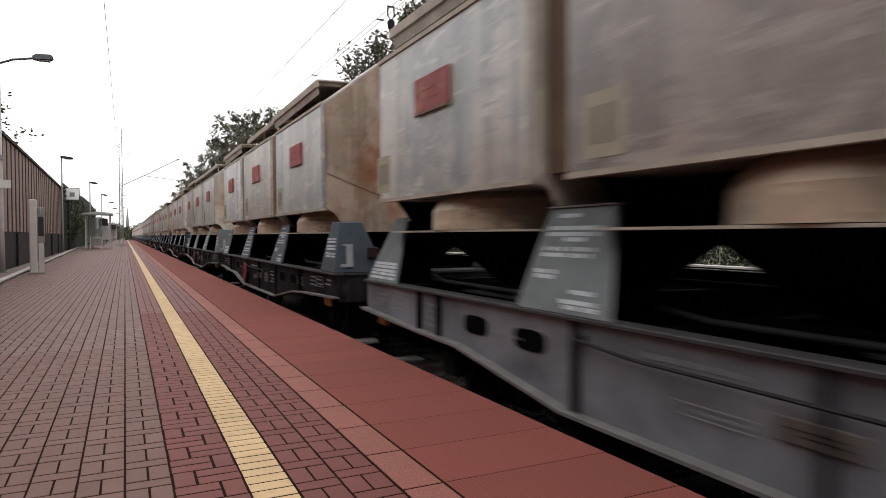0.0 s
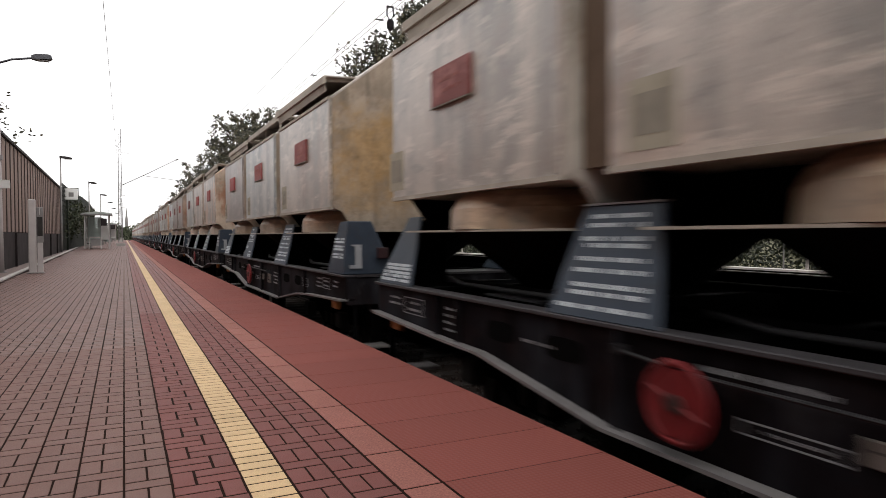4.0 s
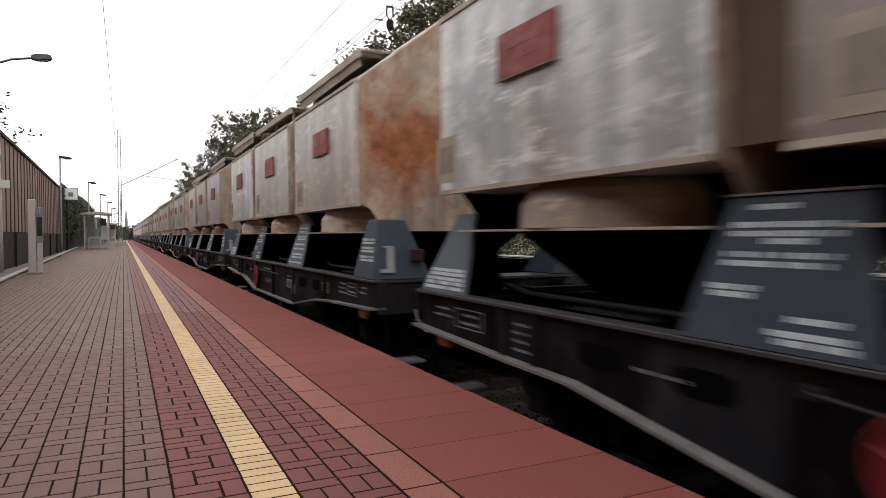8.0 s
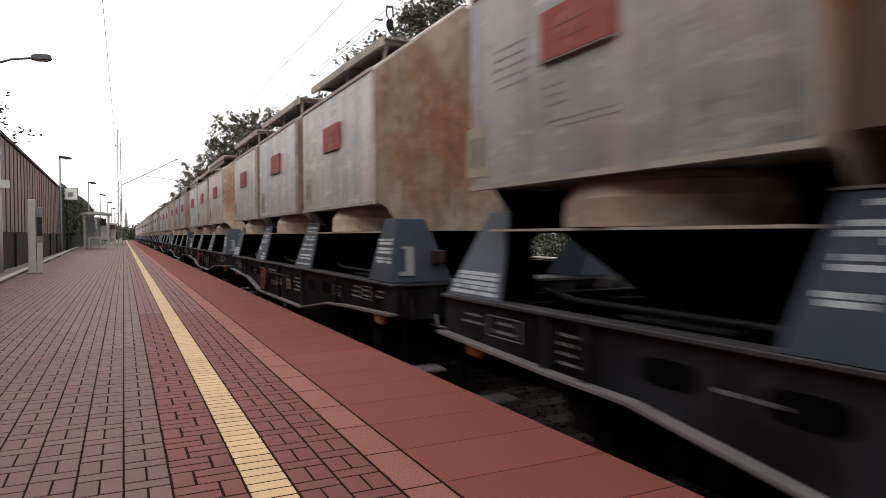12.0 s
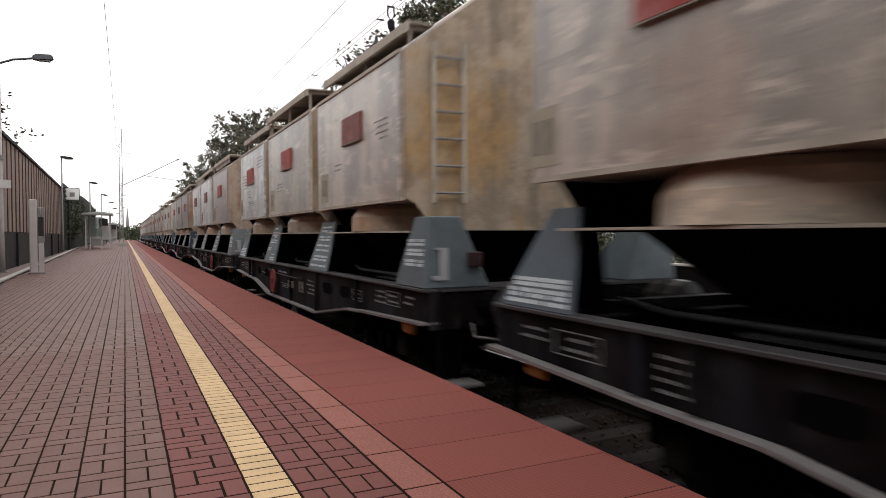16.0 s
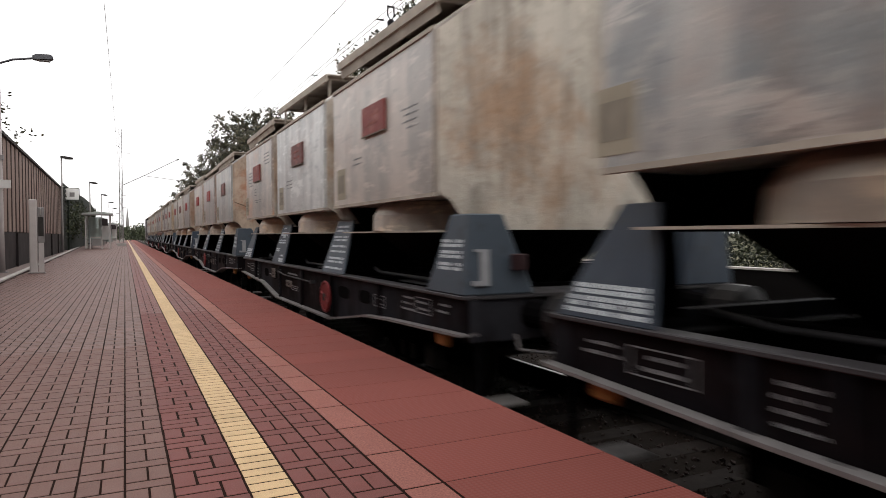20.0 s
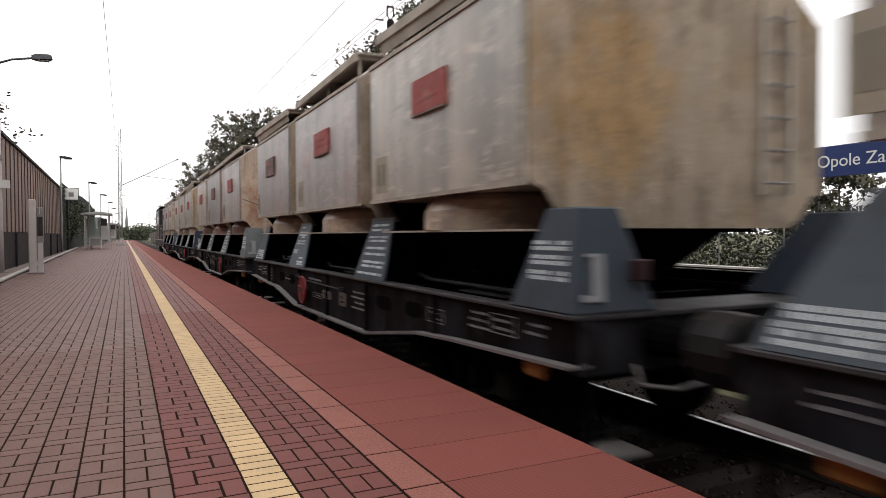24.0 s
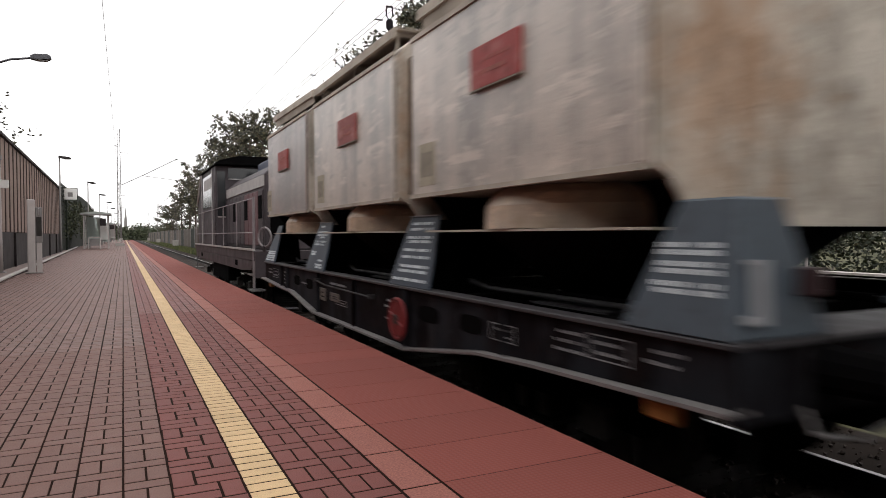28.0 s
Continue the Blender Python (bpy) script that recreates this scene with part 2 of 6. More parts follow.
def end_sheet_paint(name, tint, bloom_power, red):
    """Caked beige end sheets, crusted and pitted, each with its own rust bloom."""
    m = Mat(name, 0.85, 0.0, 0.15)
    r = m.random()
    w = m.where(shift=41.0)
    base = m.ramp(r, [(0.0, tint), (0.5, tuple(v * 0.84 for v in tint)), (1.0, tuple(v * 1.12 for v in tint))])
    crust = m.noise(3.2, 7, w, 0.72)
    c = m.mix(m.mul(m.ramp(crust, [(0.45, 0.0), (0.62, 1.0)]), 0.6), base, tuple(v * 1.4 for v in tint))
    c = m.mix(m.mul(m.ramp(m.noise(7.5, 6, w, 0.7), [(0.55, 0.0), (0.66, 1.0)]), 0.45), c, (0.15, 0.105, 0.07))
    c = m.mix(m.mul(m.ramp(m.noise(1.2, 5, m.where((3, 3, 0.2), shift=17.0)), [(0.5, 0.0), (0.7, 1.0)]), 0.5), c, (0.17, 0.13, 0.10))
    c = m.mix(m.mul(m.ramp(m.noise(2.0, 5, m.where((2.6, 2.6, 0.16), shift=59.0), 0.6), [(0.50, 0.0), (0.62, 1.0)]), 0.55), c, tuple(v * 0.45 for v in tint))
    c = m.mix(m.mul(m.ramp(m.noise(1.1, 6, m.where(shift=83.0), 0.66), [(0.50, 0.0), (0.57, 1.0)]), 0.55), c, tuple(min(1, v * 1.35 + 0.02) for v in tint))
    # the bloom: distance from a spot that differs from wagon to wagon, frayed by noise
    spot = m.n("ShaderNodeCombineXYZ")
    m.link(m.ramp(r, [(0.0, 0.05), (0.5, 0.45), (1.0, 0.2)]), spot.inputs[0])
    neg = m.n("ShaderNodeVectorMath")
    neg.operation = "MULTIPLY_ADD"
    neg.inputs[1].default_value = (-2.2, 0, 0)
    neg.inputs[2].default_value = (0.0, 0, 2.75)
    m.link(spot.outputs[0], neg.inputs[0])
    far = m.n("ShaderNodeVectorMath")
    far.operation = "DISTANCE"
    m.link(m.co, far.inputs[0])
    m.link(neg.outputs[0], far.inputs[1])
    edge_ = m.n("ShaderNodeMath")
    edge_.operation = "MULTIPLY_ADD"
    m.link(m.noise(2.6, 6, w, 0.7), edge_.inputs[0])
    edge_.inputs[1].default_value = -1.15
    reach = m.n("ShaderNodeMath")
    reach.operation = "MULTIPLY_ADD"
    m.link(far.outputs["Value"], reach.inputs[0])
    reach.inputs[1].default_value, reach.inputs[2].default_value = 0.6, 0.58
    m.link(reach.outputs[0], edge_.inputs[2])
    bloom = m.ramp(edge_.outputs[0], [(0.18, 1.0), (0.52, 0.0)])
    c = m.mix(m.mul(bloom, bloom_power), c, m.ramp(m.noise(6, 6, w, 0.7), [(0.3, tuple(v * 0.5 for v in red)), (0.5, red), (0.7, tuple(v * 1.3 + 0.02 for v in red))]))
    far_spot = m.ramp(m.noise(0.9, 5, m.where((1.3, 1.3, 0.7), shift=77.0), 0.65), [(0.54, 0.0), (0.64, 1.0)])
    c = m.mix(m.mul(far_spot, bloom_power * 0.7), c, tuple(v * 0.85 for v in red))
    m.color(c).bump(m.mix(0.5, crust, m.noise(18, 5, w)), 0.6, 0.02)
    return m.m


END_RUST = end_sheet_paint("silo_end_rust", (0.326, 0.251, 0.194), 0.92, (0.251, 0.084, 0.033))
END_BROWN = end_sheet_paint("silo_end_brown", (0.242, 0.185, 0.145), 0.75, (0.194, 0.072, 0.033))
END_PALE = end_sheet_paint("silo_end_pale", (0.40, 0.36, 0.31), 0.45, (0.34, 0.16, 0.06))
END_OCHRE = end_sheet_paint("silo_end_ochre", (0.286, 0.229, 0.176), 0.62, (0.334, 0.194, 0.066))
END_SHEET = END_BROWN
CHUTE_PAINT = silo_paint("chute_tan", (0.44, 0.37, 0.295), (0.40, 0.29, 0.19), 0.45, (0.40, 0.18, 0.066), 0.25, 0.3, False)
CHUTE_PALE = silo_paint("chute_pale", (0.60, 0.54, 0.46), (0.50, 0.40, 0.28), 0.5, (0.390, 0.221, 0.078), 0.15, 0.3, False)
CHUTE_RED = silo_paint("chute_red", (0.24, 0.14, 0.105), (0.20, 0.085, 0.058), 0.85, (0.26, 0.065, 0.05), 0.15, 0.3, False)
LID_STEEL = plain("lid_steel", (0.468, 0.410, 0.345), 0.75, 0.0, 0.45, 3)
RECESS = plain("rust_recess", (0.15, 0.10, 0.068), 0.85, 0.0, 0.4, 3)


def frame_mat():
    """Black underframe paint, dulled by brown brake dust, with bluish dust and sheen painted in patches."""
    m = Mat("underframe_black", 0.6, 0.0, 0.025)
    w = m.where(shift=13.0)
    c = m.mix(m.ramp(m.noise(1.1, 5, w), [(0.42, 0.0), (0.68, 1.0)]), (0.0040, 0.0030, 0.0034), (0.0082, 0.0070, 0.0084))
    c = m.mix(m.mul(m.ramp(m.noise(3.5, 6, w), [(0.5, 0.0), (0.7, 1.0)]), 0.45), c, (0.019, 0.0112, 0.0105))
    dust = m.mul(m.ramp(m.noise(0.8, 5, m.where(shift=29.0)), [(0.42, 0.0), (0.62, 1.0)]), m.ramp(m.random(), [(0.55, 0.0), (0.75, 0.5), (1.0, 1.0)]))
    c = m.mix(dust, c, (0.026, 0.024, 0.027))
    # broad blue-grey patches: dust, and the beam's sheen put into colour
    dust_sheen = m.ramp(m.noise(1.0, 5, m.where((1.4, 1.4, 0.45), shift=67.0), 0.6), [(0.50, 0.0), (0.60, 1.0)])
    c = m.mix(m.mul(dust_sheen, 0.4), c, (0.030, 0.033, 0.040))
    c = m.mix(m.mul(m.ramp(m.noise(5.0, 6, m.where((1.0, 1.0, 0.4), shift=73.0), 0.7), [(0.56, 0.0), (0.66, 1.0)]), 0.4), c, (0.046, 0.045, 0.049))
    m.color(c).bump(m.noise(25, 4, w), 0.2, 0.004)
    m.rough(m.noise(2.0, 4, w), 0.45, 0.8)
    return m.m


PIPE_DUSTY = plain("dusty_pipe", (0.026, 0.025, 0.027), 0.6, 0.0, 0.6, 5, 0.15)
FRAME_EDGE = plain("worn_flange", (0.215, 0.202, 0.202), 0.5, 0.2, 0.45, 7)
FRAME_BLACK = frame_mat()
HOLE = plain("hole_black", (0.003, 0.0028, 0.0028), 0.95, 0.0, 0.2, 5, 0.02)
BUFFER = plain("greasy_steel", (0.014, 0.0125, 0.013), 0.5, 0.0, 0.5, 6, 0.3)
TAG_GREY = plain("tag_grey", (0.30, 0.305, 0.32), 0.5, 0.0, 0.3, 5)
LAMP_RED = plain("dull_lamp_red", (0.032, 0.011, 0.013), 0.6, 0.0, 0.35, 6)
# near-black for black parts, and for deep shade put into colour under the silos
BLACK_AND_SHADE = plain("black_and_shade", (0.0034, 0.0032, 0.0035), 0.92, 0.0, 0.3, 5, 0.02)
STEEL_BRIGHT = plain("bright_steel", (0.55, 0.54, 0.53), 0.32, 0.9, 0.25, 8)
STEEL_DARK = plain("dark_steel", (0.040, 0.036, 0.034), 0.6, 0.3, 0.4, 9, 0.15)
BRAKE_RED = plain("brake_wheel_red", (0.17, 0.012, 0.014), 0.55, 0.0, 0.45, 6)
BOX_ORANGE = plain("axle_box_orange", (0.38, 0.165, 0.045), 0.65, 0.0, 0.5, 9)
LETTER = plain("white_lettering", (0.24, 0.24, 0.25), 0.7, 0.0, 0.35, 14)
BRACKET_LETTER = plain("bracket_lettering", (0.58, 0.63, 0.66), 0.7, 0.0, 0.35, 14)
FAINT_LETTER = plain("faint_lettering", (0.25, 0.25, 0.255), 0.6, 0.0, 0.3, 14)
def plate_mat():
    """Red enamel plates, some gone brown."""
    m = Mat("red_plate", 0.6)
    w = m.where(shift=19.0)
    c = m.ramp(m.random(), [(0.0, (0.27, 0.046, 0.044)), (0.5, (0.29, 0.060, 0.056)), (0.8, (0.17, 0.056, 0.05)), (1.0, (0.11, 0.070, 0.066))])
    c = m.mix(m.mul(m.ramp(m.noise(4, 6, w, 0.7), [(0.52, 0.0), (0.62, 1.0)]), 0.6), c, (0.40, 0.17, 0.155))
    c = m.mix(m.mul(m.ramp(m.noise(9, 5, w), [(0.55, 0.0), (0.68, 1.0)]), 0.5), c, (0.07, 0.028, 0.026))
    m.color(c).bump(m.noise(14, 5, w), 0.3, 0.006)
    return m.m


PLATE_RED = plate_mat()
PLATE_PRINT = plain("plate_print", (0.36, 0.14, 0.12), 0.7, 0.0, 0.4, 9)
PLATE_DATA = plain("data_plate_dirty", (0.15, 0.13, 0.115), 0.7, 0.0, 0.6, 9)
PLATE_MARK = plain("plate_mark", (0.24, 0.21, 0.175), 0.8, 0.0, 0.4, 9)
PLATE_PALE = plain("pale_plate", (0.39, 0.345, 0.265), 0.75, 0.0, 0.3, 6)


def bracket_mat():
    m = Mat("bracket_blue_grey", 0.5, 0.0, 0.3)
    w = m.where(shift=23.0)
    base = m.ramp(m.random(), [(0.0, (0.018, 0.026, 0.041)), (0.6, (0.031, 0.043, 0.062)), (1.0, (0.076, 0.095, 0.114))])
    c = m.mix(m.mul(m.ramp(m.noise(2.5, 5, w), [(0.45, 0.0), (0.75, 1.0)]), 0.3), base, (0.075, 0.09, 0.105))
    c = m.mix(m.mul(m.ramp(m.noise(8, 5, w), [(0.55, 0.0), (0.7, 1.0)]), 0.5), c, (0.035, 0.034, 0.034))
    m.color(c).bump(m.noise(30, 3, w), 0.1, 0.004)
    return m.m


BRACKET = bracket_mat()
BRACKET_LIGHT = plain("bracket_light_blue", (0.105, 0.130, 0.145), 0.5, 0.0, 0.35, 3)
BRACKET_PALE = plain("bracket_pale_grey", (0.165, 0.185, 0.19), 0.65, 0.0, 0.4, 3)
# pale dust on one beam, with the sky's bluish sheen painted in
FRAME_DUST_SHEEN = plain("underframe_dust_sheen", (0.24, 0.25, 0.28), 0.55, 0.0, 0.75, 1.6, 0.3)


def cladding_mat():
    m = Mat("wood_cladding", 0.8)
    w = m.where((4, 4, 0.25))
    c = m.ramp(m.noise(2.0, 5, w), [(0.3, (0.19, 0.132, 0.112)), (0.55, (0.27, 0.196, 0.168)), (0.8, (0.34, 0.26, 0.225))])
    c = m.mix(m.mul(m.random(), 0.3), c, (0.14, 0.085, 0.07))
    m.color(c).bump(m.noise(14, 4, w), 0.3, 0.01)
    return m.m


CLADDING = cladding_mat()
GAP_DARK = plain("board_gap_dark", (0.060, 0.040, 0.034), 0.8, 0.0, 0.35, 2)
# the low wall's shade is put into this near-black colour
WALL_SHADED = plain("shaded_wall", (0.008, 0.007, 0.007), 0.9, 0.0, 0.3, 1.5, 0.05)
PLINTH_DARK = plain("dark_plinth", (0.018, 0.011, 0.012), 0.7, 0.0, 0.35, 1.5)
POST_WHITE = plain("white_post", (0.44, 0.40, 0.385), 0.5, 0.0, 0.2, 3)
POST_GREY = plain("galvanised_post", (0.24, 0.225, 0.22), 0.5, 0.3, 0.25, 4)
# lamp head and arm coloured dark for standing against the bright sky
LAMP_BACKLIT = plain("lamp_backlit_grey", (0.060, 0.060, 0.068), 0.5, 0.2, 0.3, 4)
SIGN_WHITE = plain("sign_white", (0.72, 0.71, 0.69), 0.5, 0.0, 0.1, 3)
SIGN_BLUE = plain("sign_blue", (0.018, 0.035, 0.13), 0.45, 0.0, 0.15, 2)
GREEN_DARK = plain("dark_green_board", (0.014, 0.019, 0.013), 0.8, 0.0, 0.4, 2)
GLASS = glass_mat("shelter_glass")
WINDOW = plain("loco_window", (0.02, 0.022, 0.024), 0.08, 0.0, 0.2, 2, 0.6)
TOP_FLANGE = plain("dull_flange", (0.052, 0.048, 0.052), 0.6, 0.1, 0.5, 5)
SHELTER_ROOF = plain("shelter_roof", (0.34, 0.37, 0.34), 0.5, 0.0, 0.25, 3)
MAST_GREY = plain("mast_grey", (0.13, 0.115, 0.115), 0.6, 0.2, 0.3, 4)
STRIP_PAVED = stone("paved_strip", (0.21, 0.155, 0.138), 0.1, 60)
LOCO_GREY = plain("loco_grey", (0.066, 0.054, 0.060), 0.6, 0.0, 0.4, 2.5)
LOCO_RAIL = plain("loco_railing", (0.23, 0.205, 0.21), 0.5, 0.0, 0.35, 4)
LOCO_PINK = plain("loco_faded_red", (0.16, 0.085, 0.092), 0.6, 0.0, 0.4, 2.5)
LOCO_CREAM = plain("loco_cream", (0.42, 0.40, 0.39), 0.6, 0.0, 0.3, 3)
LOCO_BLUE = plain("loco_blue", (0.03, 0.04, 0.08), 0.5, 0.0, 0.35, 3)
WIRE = plain("wire_copper", (0.14, 0.115, 0.10), 0.5, 0.4, 0.2, 5)
BARK = plain("bark", (0.085, 0.062, 0.048), 0.9, 0.0, 0.5, 12)
TIMBER = plain("sleeper_timber", (0.034, 0.025, 0.021), 0.9, 0.0, 0.45, 6)


def leaf_mat(name, a, b, c):
    m = Mat(name, 0.6)
    r = m.random(True)
    col = m.ramp(r, [(0.0, a), (0.55, b), (1.0, c)])
    m.color(col)
    m.b.inputs["Subsurface Weight"].default_value = 0.0
    return m.m


LEAF = leaf_mat("leaf", (0.024, 0.026, 0.018), (0.058, 0.056, 0.034), (0.14, 0.122, 0.074))
LEAF_DARK = leaf_mat("leaf_dark", (0.022, 0.030, 0.016), (0.045, 0.055, 0.026), (0.10, 0.105, 0.06))
LEAF_HEDGE = leaf_mat("leaf_hedge", (0.008, 0.011, 0.006), (0.019, 0.024, 0.011), (0.048, 0.054, 0.028))
GRASS = leaf_mat("grass", (0.05, 0.065, 0.025), (0.085, 0.10, 0.04), (0.15, 0.14, 0.06))
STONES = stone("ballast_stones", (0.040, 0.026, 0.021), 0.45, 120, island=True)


def ground_mat():
    m = Mat("ground", 0.95)
    w = m.where(world_space=True)
    c = m.ramp(m.noise(0.25, 6, w), [(0.3, (0.06, 0.065, 0.03)), (0.55, (0.10, 0.095, 0.05)), (0.8, (0.15, 0.12, 0.08))])
    c = m.mix(m.mul(m.noise(9, 4, w), 0.5), c, (0.05, 0.05, 0.025))
    m.color(c).bump(m.noise(25, 4, w), 0.5, 0.03)
    return m.m


GROUND = ground_mat()

# ---------------------------------------------------------------- mesh tools


class Geo:
    """Collects faces for one mesh."""

    def __init__(self):
        self.v, self.f = [], []

    def add(self, verts, faces):
        k = len(self.v)
        self.v += [tuple(p) for p in verts]
        self.f += [tuple(i + k for i in f) for f in faces]
        return self

    def box(self, x0, x1, y0, y1, z0, z1):
        return self.add([(x, y, z) for x in (x0, x1) for y in (y0, y1) for z in (z0, z1)],
                        [(0, 1, 3, 2), (4, 6, 7, 5), (0, 4, 5, 1), (2, 3, 7, 6), (0, 2, 6, 4), (1, 5, 7, 3)])

    def loft(self, rings, caps=True):
        n = len(rings[0])
        vs = [p for r in rings for p in r]
        fs = [(i * n + j, i * n + (j + 1) % n, (i + 1) * n + (j + 1) % n, (i + 1) * n + j) for i in range(len(rings) - 1) for j in range(n)]
        if caps:
            fs += [tuple(range(n))[::-1], tuple((len(rings) - 1) * n + j for j in range(n))]
        return self.add(vs, fs)

    def prism(self, profile, axis, a, b):
        """A flat outline pushed along an axis from a to b: axis x takes (y, z), y takes (x, z), z takes (x, y)."""
        def at(p, d):
            return {"x": (d, p[0], p[1]), "y": (p[0], d, p[1]), "z": (p[0], p[1], d)}[axis]
        return self.loft([[at(p, a) for p in profile], [at(p, b) for p in profile]])

    def rod(self, points, r, n=6):
        """A round bar through points; r is one radius or one for each point."""
        pts = [Vector(p) for p in points]
        rs = r if isinstance(r, (list, tuple)) else [r] * len(pts)
        rings = []
        for i, p in enumerate(pts):
            d = (pts[min(i + 1, len(pts) - 1)] - pts[max(i - 1, 0)]).normalized()
            u = d.orthogonal().normalized() if abs(d.z) > 0.9 else d.cross(Vector((0, 0, 1))).normalized()
            w = d.cross(u)
            rings.append([p + (u * math.cos(2 * math.pi * k / n) + w * math.sin(2 * math.pi * k / n)) * rs[i] for k in range(n)])
        return self.loft(rings)

    def ring(self, centre, axis, radius, r, n=20, k=5):
        """A torus: a wheel rim or hoop."""
        c, ax = Vector(centre), Vector(axis).normalized()
        u = ax.orthogonal().normalized()
        w = ax.cross(u)
        vs, fs = [], []
        for i in range(n):
            a = 2 * math.pi * i / n
            d = u * math.cos(a) + w * math.sin(a)
            for j in range(k):
                b = 2 * math.pi * j / k
                vs.append(c + d * (radius + r * math.cos(b)) + ax * r * math.sin(b))
                fs.append((i * k + j, i * k + (j + 1) % k, ((i + 1) % n) * k + (j + 1) % k, ((i + 1) % n) * k + j))
        return self.add(vs, fs)

    def mesh(self, name, mat, bevel=0.0, smooth=False):
        me = bpy.data.meshes.new(name)
        me.from_pydata(self.v, [], self.f)
        if bevel or True:
            bm = bmesh.new()
            bm.from_mesh(me)
            if len(self.f) < 4000:
                bmesh.ops.recalc_face_normals(bm, faces=bm.faces)
            if bevel:
                edges = [e for e in bm.edges if len(e.link_faces) == 2 and e.calc_face_angle(0) > 0.5]
                bmesh.ops.bevel(bm, geom=edges, offset=bevel, segments=1, affect="EDGES", clamp_overlap=True)
            bm.to_mesh(me)
            bm.free()
        me.materials.append(mat)
        if smooth:
            me.shade_smooth()
        return me


def part(name, geo, mat, parent, label="", bevel=0.0, smooth=False, at=None):
    """One mesh object under a thing or under a part."""
    me = geo if isinstance(geo, bpy.types.Mesh) else geo.mesh(name, mat, bevel, smooth)
    ob = new(name, me)
    ob.parent = parent
    if at is not None:
        ob.matrix_basis = at
    if label:
        ob["label"] = label
    return ob


def thing(name, label, category, group="", kind="", at=None):
    ob = new(name)
    ob.empty_display_size = 0.2
    tagged(ob, label, category, group, kind)
    if at is not None:
        ob.matrix_basis = at
    return ob


def solid(name, geo, mat, label, category="", kind="", group="", bevel=0.0, at=None):
    """A thing of one mesh."""
    ob = new(name, geo.mesh(name, mat, bevel))
    tagged(ob, label, category, group, kind)
    if at is not None:
        ob.matrix_basis = at
    return ob


def leaves(geo, rng, centre, spread, count, size):
    """Small folded leaves strewn in an ellipsoid, thinning towards its rim."""
    cx, cy, cz = centre
    for _ in range(count):
        while True:
            p = [rng.uniform(-1, 1) for _ in range(3)]
            q = p[0] ** 2 + p[1] ** 2 + p[2] ** 2
            if q < 1:
                break
        x, y, z = cx + p[0] * spread[0], cy + p[1] * spread[1], cz + p[2] * spread[2]
        s = size * rng.uniform(0.6, 1.4)
        u = Vector((rng.gauss(0, 1), rng.gauss(0, 1), rng.gauss(0, 0.6))).normalized()
        w = u.orthogonal().normalized()
        w.rotate(Matrix.Rotation(rng.uniform(0, 6.28), 3, u))
        c = Vector((x, y, z))
        geo.add([c - u * s, c + w * s * 0.55, c + u * s, c - w * s * 0.55], [(0, 1, 2, 3)])


# ---------------------------------------------------------------- the plan, in metres
RAIL_Z = -0.55          # rail head below the platform
TRACK_X = 4.0           # the track's centre line
EDGE_X = 2.273          # platform edge
FAR_Y = 190.0           # the platform's far end

# ---------------------------------------------------------------- ground and track
g = Geo().add([(-3000, -600, -0.95), (3000, -600, -0.95), (3000, 4500, -0.95), (-3000, 4500, -0.95)], [(0, 1, 2, 3)])
solid("ground", g, GROUND, "grassy open ground of dry green and brown", "ground", "structure")

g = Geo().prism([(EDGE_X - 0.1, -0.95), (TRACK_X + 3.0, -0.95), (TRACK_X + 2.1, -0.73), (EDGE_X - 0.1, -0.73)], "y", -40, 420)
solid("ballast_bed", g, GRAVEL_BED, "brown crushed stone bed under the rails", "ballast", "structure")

rng = random.Random(11)
g = Geo()
for i in range(5200):
    y = rng.uniform(1.0, 14.0) if i < 4200 else rng.uniform(14, 45)
    x = rng.uniform(EDGE_X + 0.1, TRACK_X + 2.2)
    s = rng.uniform(0.014, 0.032)
    c = Vector((x, y, -0.735 + s * 0.5))
    ax = [Vector((rng.gauss(0, 1), rng.gauss(0, 1), rng.gauss(0, 1))).normalized() * s * rng.uniform(0.7, 1.3) for _ in range(3)]
    ax[1] = ax[0].cross(ax[1]).normalized() * s
    ax[2] = ax[0].cross(ax[1]).normalized() * s * 0.8
    g.add([c + ax[0], c - ax[0], c + ax[1], c - ax[1], c + ax[2], c - ax[2]],
          [(0, 2, 4), (2, 1, 4), (1, 3, 4), (3, 0, 4), (2, 0, 5), (1, 2, 5), (3, 1, 5), (0, 3, 5)])
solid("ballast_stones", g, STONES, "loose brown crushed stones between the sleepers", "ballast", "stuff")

RAIL = [(-0.075, 0.0), (0.075, 0.0), (0.075, 0.015), (0.012, 0.03), (0.012, 0.12), (0.036, 0.135), (0.036, 0.165), (0.026, 0.172),
        (-0.026, 0.172), (-0.036, 0.165), (-0.036, 0.135), (-0.012, 0.12), (-0.012, 0.03), (-0.075, 0.015)]
track = thing("railway_track", "steel rails on timber sleepers in brown ballast", "railway track", kind="structure")
for side in (-1, 1):
    x = TRACK_X + side * 0.755
    g = Geo().prism([(x + a, RAIL_Z - 0.172 + b) for a, b in RAIL], "y", -40, 420)
    part("rail", g, STEEL_DARK, track, "rust-brown steel rail")
    g = Geo().box(x - 0.024, x + 0.024, -40, 420, RAIL_Z, RAIL_Z + 0.003)
    part("rail_head", g, STEEL_BRIGHT, track, "polished bright rail head")
sleeper = Geo().box(-1.3, 1.3, -0.13, 0.13, -0.14, 0.0).mesh("sleeper", TIMBER, 0.015)
for i in range(90):
    part("sleeper", sleeper, None, track, at=pose(TRACK_X, -2.0 + i * 0.62, RAIL_Z - 0.172))

